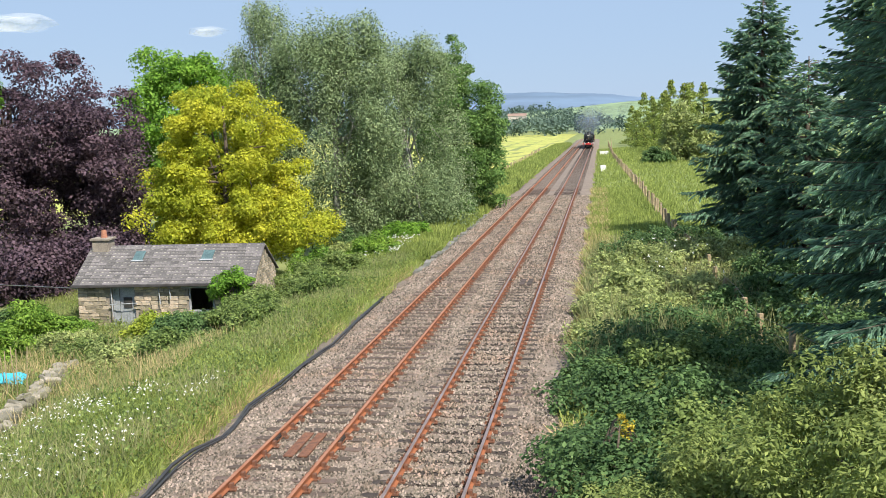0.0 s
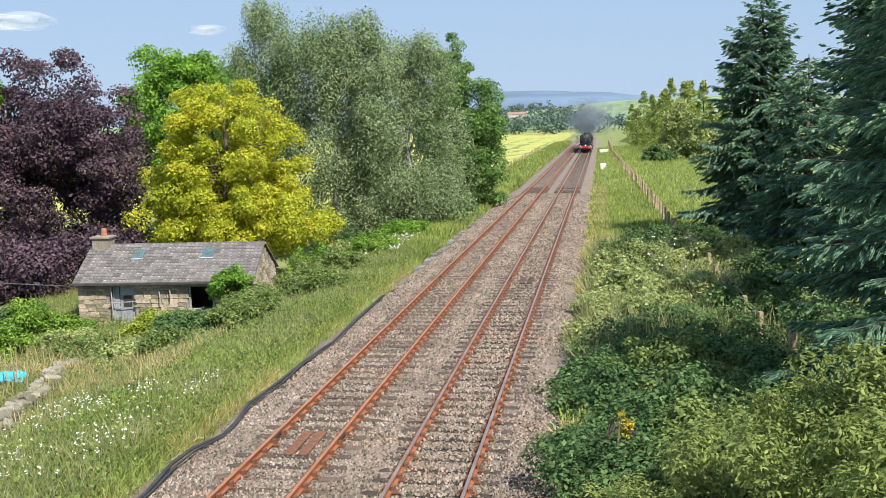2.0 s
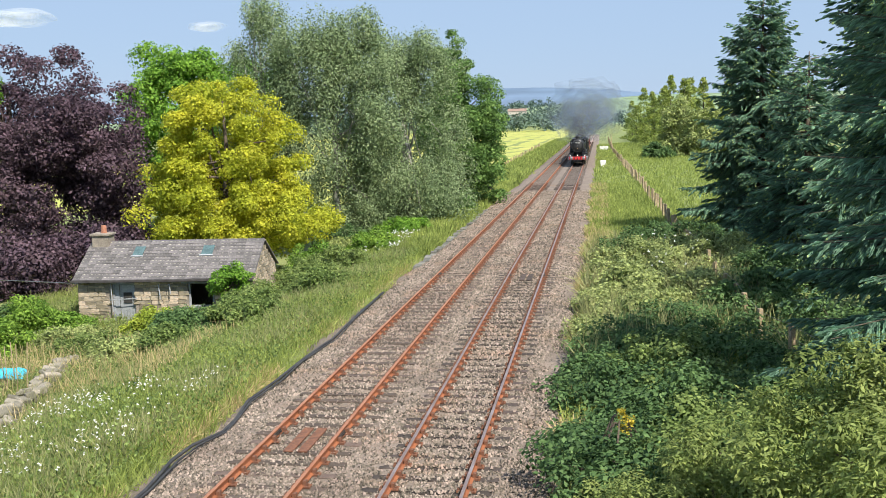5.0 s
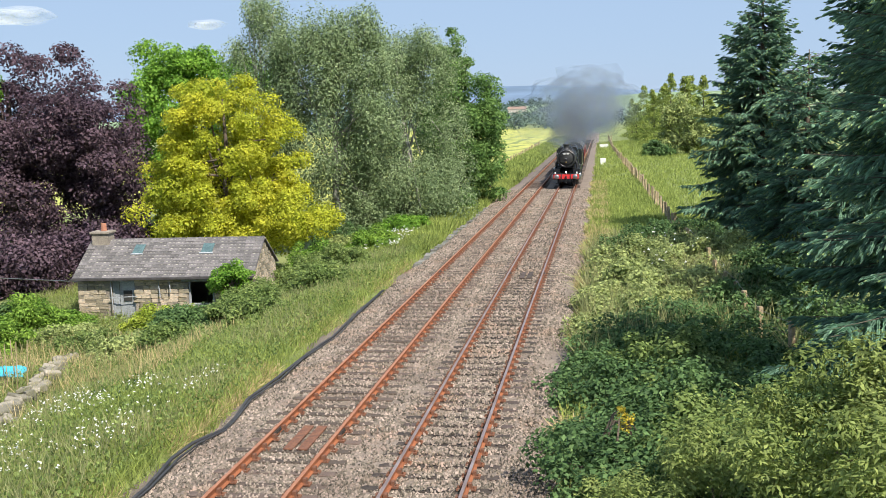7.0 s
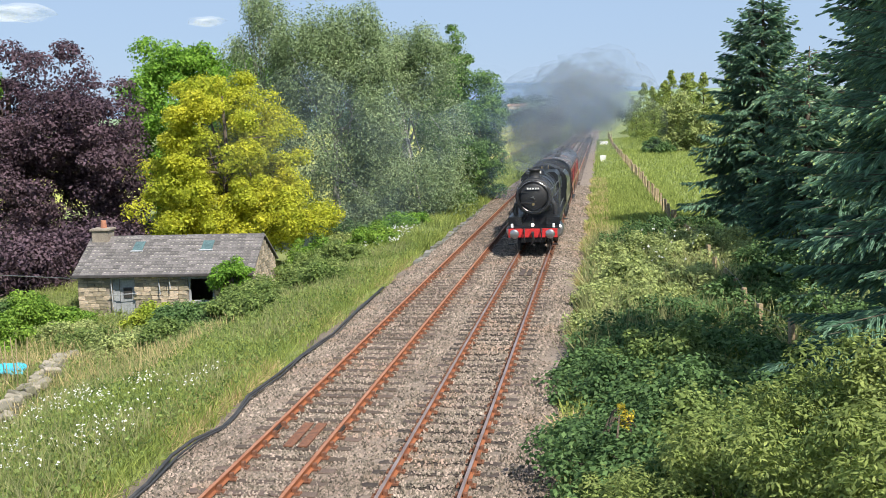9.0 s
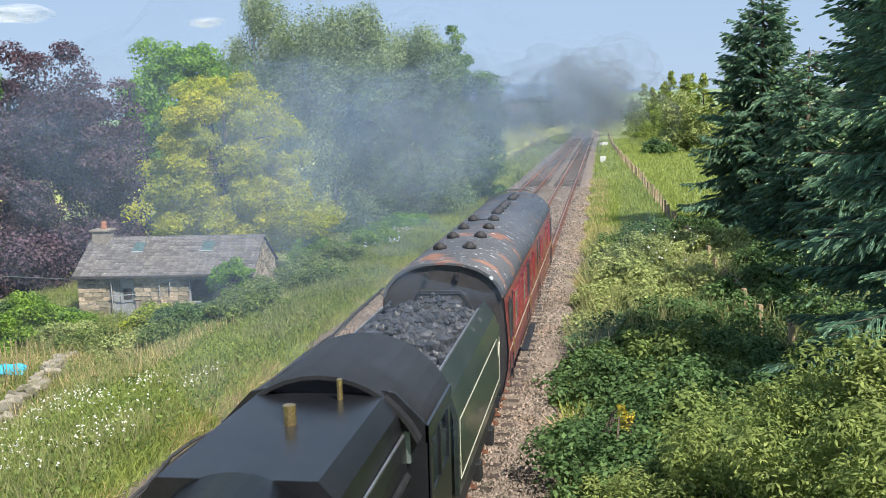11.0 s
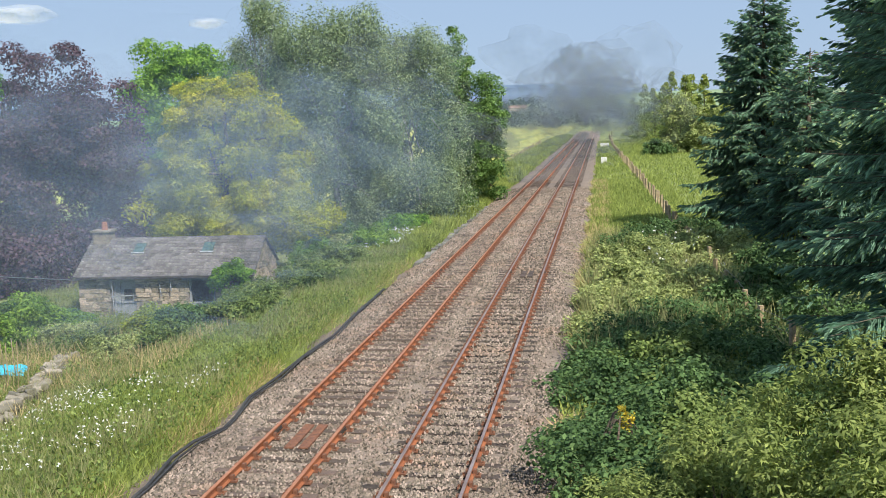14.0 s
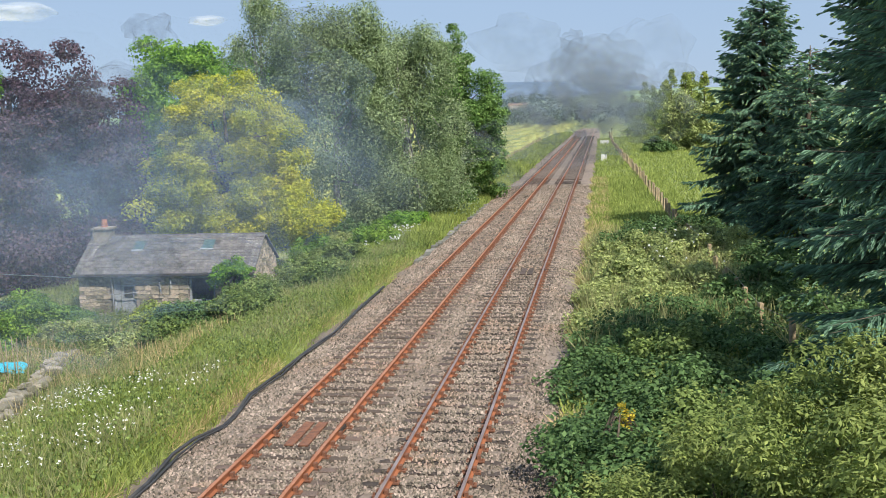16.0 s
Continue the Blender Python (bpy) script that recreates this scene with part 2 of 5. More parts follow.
# ------------------------------------------------ ground, trackbed
def ground_z(x, y):
    """Height of the land: embankment level, falling to the garden on one side."""
    x, y = np.asarray(x, float), np.asarray(y, float)
    s = lambda a, b, v: np.clip((v - a) / (b - a), 0, 1) ** 2 * (3 - 2 * np.clip((v - a) / (b - a), 0, 1))
    left = -1.95 * s(-10.2, -19.5, x) * (1 - 0.75 * s(62, 120, y))
    right = 0.35 * s(-0.5, 5, x) - 0.0 * y
    z = -0.38 + np.where(x < -4, left, right)
    z = z + 0.10 * np.sin(x * 0.9 + y * 0.31) * np.sin(y * 0.53) * np.where((x > -9.8) & (x < -0.6), 0, 1)
    return z - np.where((x > -9.4) & (x < -1.0), 0.25, 0)


def build_ground():
    xs = np.concatenate([[-4000, -1500, -600, -300, -160, -100, -75, -60], np.arange(-50, 30.1, 0.8), [40, 60, 90, 150, 300, 700, 1500, 4000]])
    ys = np.concatenate([[-1500, -500, -200, -80, -30], np.arange(-10, 120, 0.9), np.arange(121, 260, 6), [300, 360, 450, 600, 800, 1100, 1600, 2500, 4500]])
    X, Y = np.meshgrid(xs, ys)
    Z = ground_z(X, Y)
    V = np.stack([X, Y, Z], -1).reshape(-1, 3)
    w = len(xs)
    i, j = np.meshgrid(np.arange(len(ys) - 1), np.arange(w - 1), indexing="ij")
    a = (i * w + j).ravel()
    F = np.stack([a, a + 1, a + 1 + w, a + w], 1)
    ob = child("ground", mesh_from("ground", V, F, M_GROUND))
    tagged(ob, "green grassy embankment and meadow ground with bare patches", "ground", kind="structure")
    # hay field on the far side of the lineside fence
    xs, ys = np.linspace(-130, -13.5, 30), np.linspace(95, 640, 60)
    X, Y = np.meshgrid(xs, ys)
    Z = ground_z(X, Y) + 0.05
    V = np.stack([X, Y, Z], -1).reshape(-1, 3)
    i, j = np.meshgrid(np.arange(59), np.arange(29), indexing="ij")
    a = (i * 30 + j).ravel()
    tagged(child("hay_field", mesh_from("hay_field", V, np.stack([a, a + 1, a + 31, a + 30], 1), M_FIELD)), "yellow freshly mown hay field behind the line", "field", kind="structure")


build_ground()
TRACKS = {"right": -3.28, "left": -6.54}
GAUGE = 1.505


def build_ballast():
    prof = [(-10.3, -0.9), (-9.05, -0.38), (-8.6, -0.27), (-7.9, -0.225), (-5.2, -0.225), (-4.9, -0.225), (-1.9, -0.225), (-1.45, -0.26), (-0.75, -0.44), (-0.2, -0.7)]
    px = np.linspace(-10.3, -0.2, 64)
    pz = np.interp(px, [p[0] for p in prof], [p[1] for p in prof])
    ys = np.concatenate([[-160, -60], np.arange(8, 110, 0.3), np.arange(110, 420, 8)])
    X, Y = np.meshgrid(px, ys)
    Z = np.tile(pz, (len(ys), 1)) + RNG.normal(0, 0.014, X.shape) * (Y < 108)
    edge = 0.28 * np.sin(Y * 0.7) * np.sin(Y * 0.23 + 1)
    X = X + np.where(np.abs(X + 5.25) > 3.6, edge, 0)
    V = np.stack([X, Y, Z], -1).reshape(-1, 3)
    w = len(px)
    i, j = np.meshgrid(np.arange(len(ys) - 1), np.arange(w - 1), indexing="ij")
    a = (i * w + j).ravel()
    bed = child("ballast_bed", mesh_from("ballast_bed", V, np.stack([a, a + 1, a + 1 + w, a + w], 1), M_BALLAST))
    tagged(bed, "grey-brown crushed stone ballast under both tracks", "ballast", kind="structure")
    # loose stones: squashed octahedra, denser where the line passes nearest
    n = 115000
    y = 15 + 85 * RNG.random(n) ** 1.7
    x = RNG.uniform(-9.05, -0.85, n)
    on, over = np.zeros(n, bool), np.zeros(n, bool)
    for cx, bare in ((TRACKS["left"], 0.5), (TRACKS["right"], 0.08)):
        off = np.abs(x - cx)
        lay = (off < 1.28) & (np.abs((y - 12.0 + 0.343) % 0.686 - 0.343) < 0.11)
        over |= lay
        on |= lay & (RNG.random(n) < np.where(off > 0.85, 0.93, bare))
    x, y, over = x[~on], y[~on], over[~on]
    n = len(x)
    z = np.interp(x, [p[0] for p in prof], [p[1] for p in prof])
    s = RNG.uniform(0.018, 0.045, n) * (1 + 0.012 * (y - 15))
    base = np.array([[1, 0, -0.3], [0, 1, -0.3], [-1, 0, -0.3], [0, -1, -0.3], [0.5, 0.2, 0.75], [-0.4, -0.3, 0.75]])
    ang = RNG.uniform(0, 6.28, n)
    B = base[None] * RNG.uniform(0.6, 1.3, (n, 6, 1)) * s[:, None, None]
    ca, sa = np.cos(ang)[:, None], np.sin(ang)[:, None]
    tilt = RNG.normal(0, 0.5, n)[:, None]
    bx, by, bz = B[..., 0] * ca - B[..., 1] * sa, B[..., 0] * sa + B[..., 1] * ca, B[..., 2] + B[..., 0] * tilt
    V = np.stack([bx + x[:, None], by + y[:, None], bz + z[:, None] + np.where(over, 0.045, 0.008)[:, None]], -1).reshape(-1, 3)
    f = np.array([[0, 1, 4], [1, 5, 4], [1, 2, 5], [2, 3, 5], [3, 4, 5], [3, 0, 4]])
    F = (np.arange(n)[:, None, None] * 6 + f[None]).reshape(-1, 3)
    st = child("ballast_stones", mesh_from("ballast_stones", V, F, M_STONE, True))
    tagged(st, "loose angular grey and rust-stained ballast stones", "stones", kind="stuff")


build_ballast()


def rail_mesh(name, y0, y1, head):
    prof = [(-0.07, -0.16), (0.07, -0.16), (0.07, -0.145), (0.012, -0.125), (0.012, -0.045), (0.036, -0.035), (0.036, -0.006), (0.028, 0.0), (-0.028, 0.0), (-0.036, -0.006), (-0.036, -0.035), (-0.012, -0.045), (-0.012, -0.125), (-0.07, -0.145)]
    bm = bmesh.new()
    a = [bm.verts.new((x, y0, z)) for x, z in prof]
    b = [bm.verts.new((x, y1, z)) for x, z in prof]
    k = len(prof)
    fs = [bm.faces.new((a[i], a[(i + 1) % k], b[(i + 1) % k], b[i])) for i in range(k)]
    bm.faces.new(a)
    bm.faces.new(b[::-1])
    me = bpy.data.meshes.new(name)
    bmesh.ops.recalc_face_normals(bm, faces=bm.faces)
    for i in (6, 7, 8):
        fs[i].material_index = 1
    bm.to_mesh(me)
    bm.free()
    me.materials.append(M_RAIL)
    me.materials.append(head)
    return me


def sleeper_mesh(m, seed):
    rng = random.Random(seed)
    bm = box(-1.28, 1.28, -0.125, 0.125, -0.31, -0.175, 0.012)
    for v in bm.verts:
        v.co.z += rng.uniform(-0.006, 0.006)
        v.co.y += rng.uniform(-0.008, 0.008)
    me = bpy.data.meshes.new("sleeper")
    bm.to_mesh(me)
    bm.free()
    me.materials.append(m)
    return me


def chair_mesh():
    bm = box(-0.19, 0.19, -0.09, 0.09, -0.19, -0.155)
    for sx in (-1, 1):
        bm_box(bm, sx * 0.075 - 0.035, sx * 0.075 + 0.035, -0.06, 0.06, -0.17, -0.055)
        bm_cyl(bm, (sx * 0.15, -0.02, -0.16), (sx * 0.15, -0.02, -0.115), 0.022, seg=6)
    me = bpy.data.meshes.new("chair")
    bm.to_mesh(me)
    bm.free()
    me.materials.append(M_CHAIR)
    return me


def build_track(cx, head, label, joint_y, sleeper_m):
    root = tagged(new("railway_track"), label, "track", "railway tracks", "structure")
    root.location = (cx, 0, 0)
    for sx in (-1, 1):
        r = child("rail", rail_mesh("rail", -160, 420, head), root)
        r.location.x = sx * GAUGE / 2
    kinds = [sleeper_mesh(sleeper_m, i) for i in range(5)]
    chair = chair_mesh()
    rng = random.Random(cx)
    pitch, y, i = 0.686, 12.0, 0
    rest = []
    while y < 400:
        if i < 145:
            s = child("sleeper", kinds[rng.randrange(5)], root)
            s.location = (rng.uniform(-0.05, 0.05), y + rng.uniform(-0.04, 0.04), rng.uniform(-0.034, -0.006) - (0.012 if cx > -4 else 0.0))
            s.rotation_euler.z = rng.uniform(-0.012, 0.012)
            for sx in (-1, 1):
                c = child("rail_chair", chair, root)
                c.location = (sx * GAUGE / 2, y, 0)
        else:
            rest.append(y)
        y += pitch
        i += 1
    bm = bmesh.new()
    for y in rest[:260]:
        bm_box(bm, -1.28, 1.28, y - 0.06, y + 0.06, -0.31, -0.212)
    tagged(part("distant_sleepers", bm, sleeper_m, root), kind="stuff")
    for jy in joint_y:
        for sx in (-1, 1):
            bm = bmesh.new()
            for side in (-1, 1):
                bm_box(bm, sx * GAUGE / 2 + side * 0.045 - 0.02, sx * GAUGE / 2 + side * 0.045 + 0.02, jy - 0.25, jy + 0.25, -0.13, -0.04, 0.008)
                for k in (-0.17, -0.06, 0.06, 0.17):
                    bm_cyl(bm, (sx * GAUGE / 2 + side * 0.06, jy + k, -0.085), (sx * GAUGE / 2 + side * 0.10, jy + k, -0.085), 0.02, seg=6)
            part("fishplate", bm, MATS["dark_iron"], root, "black greased rail joint plate")
    return root


mat("dark_iron", (0.035, 0.03, 0.028), (0.06, 0.045, 0.035), 6, 40, 0.6, 0.3, bump=0.3)
build_track(TRACKS["left"], M_RAILTOP_RUST, "rust-brown railway track with weathered timber sleepers", (21.9, 46.0), M_SLEEPER_GREY)
build_track(TRACKS["right"], M_RAILTOP, "railway track with bright worn rail heads on dark sleepers", (45.6, 69.0), M_SLEEPER)

# ------------------------------------------------ trees
def build_trees():
    tree("tall copper beech with dense dark purple foliage", (-40, 66, -2.4), 3.2, (9.6, 6, 8.6), 230, 1.15, 300, 0.24, L_BEECH, M_BARK, 0.55, seed=3, rough=0.25, low=-0.99, hollow=0.55,
         extra=((-34.0, 62.5, 3.4, 5.6, 4, 5.6, 120), (-43.5, 64, 6.5, 4.5, 4, 6.8, 70), (-32.0, 53, -0.9, 3.2, 2.4, 1.5, 34), (-29.0, 56, -0.6, 3.0, 2.0, 1.5, 26)))
    tree("rounded golden-green maple beside the stone hut", (-22.4, 60, -2.4), 4.2, (4.4, 4.0, 5.5), 180, 0.78, 380, 0.175, L_GOLD, M_BARK, 0.3, seed=5, rough=0.15, low=-0.9,
         extra=((-21.9, 59.4, 1.5, 6.0, 4.6, 2.7, 120),))
    tree("fresh green sycamore behind the golden tree", (-33, 80, -3), 6.4, (5.6, 4.5, 6.6), 150, 1.05, 300, 0.27, L_BRIGHT, M_BARK, 0.35, seed=8, low=-0.9, rough=0.25,
         extra=((-28.0, 79, 7.2, 3.2, 3, 4.8, 60),))
    tree("tall slender silver birch with thin wispy hanging twigs", (-23.6, 71, -2.8), 9.8, (2.8, 2.6, 6.9), 80, 0.85, 400, 0.155, L_BIRCH, M_BIRCHBARK, 0.26, hang=1.7, droop=1.4, seed=12, rough=0.4, squash=1.2, low=-0.95)
    tree("broad silver birch with grey-green drooping foliage", (-18.2, 70, -1.9), 6.6, (4.6, 3.6, 7.6), 150, 1.05, 420, 0.165, L_BIRCH, M_BIRCHBARK, 0.28, hang=1.5, droop=1.3, seed=14, rough=0.3, low=-0.95, squash=1.1,
         extra=((-20.0, 70, 11.2, 2.0, 1.8, 3.4, 26), (-16.2, 70, 11.6, 1.6, 1.6, 3.2, 22)))
    tree("grey-green birch in the lineside grove", (-14.4, 76, -1.2), 5.6, (4.9, 3.6, 7.8), 150, 1.05, 420, 0.165, L_BIRCH, M_BIRCHBARK, 0.28, hang=1.5, droop=1.3, seed=17, rough=0.3, low=-0.95, squash=1.1,
         extra=((-14.4, 72, 1.2, 4.6, 3, 3.2, 60), (-13.4, 76, 10.8, 1.9, 1.7, 2.8, 24)))
    tree("mid-green ash tree at the end of the grove", (-11.9, 88, -0.9), 4.6, (3.6, 3.4, 6.0), 150, 0.85, 300, 0.23, L_ALDER, M_BARK, 0.26, seed=21, rough=0.3, low=-0.95,
         extra=((-10.3, 88, 5.6, 1.7, 1.7, 3.6, 34),))
    tree("fresh green sapling at the edge of the garden", (-36.3, 56, -2.4), 9.6, (1.5, 1.7, 1.6), 26, 0.6, 200, 0.22, L_BRIGHT, M_BARK, 0.14, seed=27)
    tree("slender upright dark green tree above the grove", (-12.6, 90, -0.9), 9.6, (1.7, 1.4, 4.9), 64, 0.6, 240, 0.22, L_ALDER, M_BARK, 0.2, seed=24)


build_trees()


def spruce(label, base, height, radius, seed, bare=0.05, twig=0.42, dens=1.0, step=0.42, needle=None, tip=None, group="spruces beside the line"):
    """Whorls of drooping branches, each with side twigs clad in needle strips and pale tips."""
    rng = np.random.default_rng(seed)
    x, y, z = base
    root = tagged(new("spruce_tree"), label, "tree", group)
    part("trunk", bm_tube(bmesh.new(), [(x, y, z - 0.3), (x, y, z + height * 0.5), (x, y, z + height)], [radius * 0.06, radius * 0.04, 0.02], 9), M_BARK, root, smooth=True)
    P, U, S, T = [], [], [], []
    bm = bmesh.new()
    h = height * bare
    while h < height * 0.985:
        f = h / height
        length = radius * (1 - f) ** 0.55 + 0.12
        for k in range(rng.integers(6, 9)):
            a = rng.uniform(0, 6.283)
            L = length * rng.uniform(0.72, 1.15)
            out = np.array([math.cos(a), math.sin(a), 0])
            rise = 0.35 * f - 0.12
            start = np.array([x, y, z + h + rng.uniform(-0.2, 0.2)])
            sag = L * (0.30 * (1 - f) + 0.05)
            ts = np.linspace(0, 1, 7)
            pts = start + out * (L * ts)[:, None] + np.array([0, 0, 1]) * (rise * L * ts - sag * ts ** 1.5 + 0.14 * L * ts ** 4)[:, None]
            bm_tube(bm, [tuple(p) for p in pts[::2]], [0.035 * (1 - f) + 0.012, 0.02, 0.012, 0.005], 4)
            n = int(max(4, L / 0.15 * dens))
            tt = np.sort(rng.uniform(0.12, 1, n))
            tt[-1] = 1.0
            pos = np.stack([np.interp(tt, ts, pts[:, i]) for i in range(3)], 1)
            side = np.array([-out[1], out[0], 0])
            sgn = rng.choice([-1, 1], n)[:, None]
            d = unit(out * rng.uniform(0.55, 1.0, (n, 1)) + side * sgn * np.where(tt > 0.94, 0.15, rng.uniform(0.45, 1.05, n))[:, None] + np.array([0, 0, -0.10 - 0.10 * (1 - f)]) + rng.normal(0, 0.12, (n, 3)))
            spray = np.minimum(L * 0.42 * (1.12 - tt) + 0.16, twig * 3.4) * rng.uniform(0.7, 1.2, n)
            for q in range(5):
                live = spray > q * twig * 0.62
                if not live.any():
                    break
                back = np.clip(spray[live] - q * twig * 0.62, 0.14, twig)
                lead = (q * twig * 0.62) * np.ones(live.sum())
                drop = np.array([0, 0, -0.22]) * (lead ** 1.4)[:, None]
                P.append(pos[live] + d[live] * lead[:, None] + drop), U.append(unit(d[live] + np.array([0, 0, -0.10 - 0.12 * q]))), S.append(back * rng.uniform(0.85, 1.2, live.sum()))
                T.append(np.where(spray[live] <= (q + 1) * twig * 0.62, tt[live] * 0.5 + 0.5, 0.0) * (rng.random(live.sum()) < 0.72))
        h += step * rng.uniform(0.8, 1.2) * (0.65 + 0.5 * (1 - f))
    part("branch_work", bm, M_BARK, root)
    P, U, S, T = np.concatenate(P), np.concatenate(U), np.concatenate(S), np.concatenate(T)
    for name, sub, m in (("needles", slice(None), needle or L_SPRUCE), ("shoot_growth", T > 0.62, tip or L_TIP)):
        p, u, s = P[sub], U[sub], S[sub]
        n = len(p)
        if name == "shoot_growth":
            p, s = p + u * (s * 0.6)[:, None] + np.array([0, 0, 0.02]), s * 0.5
        V, F = [], []
        for q in range(3):
            ang = q * 1.05 + RNG.uniform(-0.3, 0.3, n)
            w0 = unit(np.cross(u, np.array([0, 0, 1.0]) + 0 * u))
            w1 = np.cross(w0, u)
            w = w0 * np.cos(ang)[:, None] + w1 * np.sin(ang)[:, None]
            wd = np.minimum(s * (0.17 if name == "needles" else 0.27), 0.11 * twig + 0.015)[:, None]
            drop = np.array([0, 0, -1.0]) * (s * 0.10)[:, None]
            V.append(np.stack([p, p + u * (s * 0.5)[:, None] + w * wd, p + u * s[:, None] + drop, p + u * (s * 0.5)[:, None] - w * wd], 1).reshape(-1, 3))
        V = np.concatenate(V)
        child(name, mesh_from(name, V, np.arange(len(V)).reshape(-1, 4), m), root)
    return root


def build_spruces():
    spruce("tall dark green spruce with layered drooping branches", (8.9, 60, -0.1), 13.4, 4.5, 31, 0.03, 0.5, 1.6, 0.38)
    spruce("dark spruce overhanging the line with pale shoot tips", (8.0, 22.6, 0.1), 14.2, 4.3, 33, 0.13, 0.27, 1.9, 0.36)
    spruce("dark green spruce with drooping lower boughs over the thicket", (10.2, 33.0, 0.1), 13.0, 4.4, 34, 0.08, 0.36, 1.6, 0.38)
    spruce("dark green spruce behind the fence", (11.2, 42, 0.0), 14.6, 4.6, 35, 0.05, 0.55, 1.1)
    spruce("dark green spruce in the back of the plantation", (14.6, 52, 0.0), 15.5, 4.6, 37, 0.05, 0.6)
    spruce("dense young spruce under the taller ones", (9.3, 49, 0.0), 9.5, 3.6, 39, 0.03, 0.5)


build_spruces()


def shrub(label, base, radii, count, lump, per, size, leaf, seed, name="shrub", ratio=0.6, group="", hang=0.0, low=-0.1, rough=0.35, droop=0.0):
    x, y, z = base
    root = tagged(new(name), label, "shrub", group)
    cc, rr = lumps((x, y, z), radii, count, lump, rough, low, 0.6, seed)
    bm = bmesh.new()
    rng = np.random.default_rng(seed)
    for i in rng.choice(len(cc), min(14, len(cc)), replace=False):
        e = Vector(cc[i])
        s = Vector((x + rng.uniform(-0.4, 0.4), y + rng.uniform(-0.4, 0.4), z - 0.4))
        bm_tube(bm, [s, s.lerp(e, 0.5) + Vector((0, 0, 0.2)), e], [0.03, 0.02, 0.008], 4)
    part("stem_work", bm, M_BARK, root)
    P, N = foliage(cc, rr, per, 0.8, hang)
    leaves("foliage", P, N + np.array([0, 0, 0.3]), size, leaf, root, ratio=ratio, droop=droop)
    return root


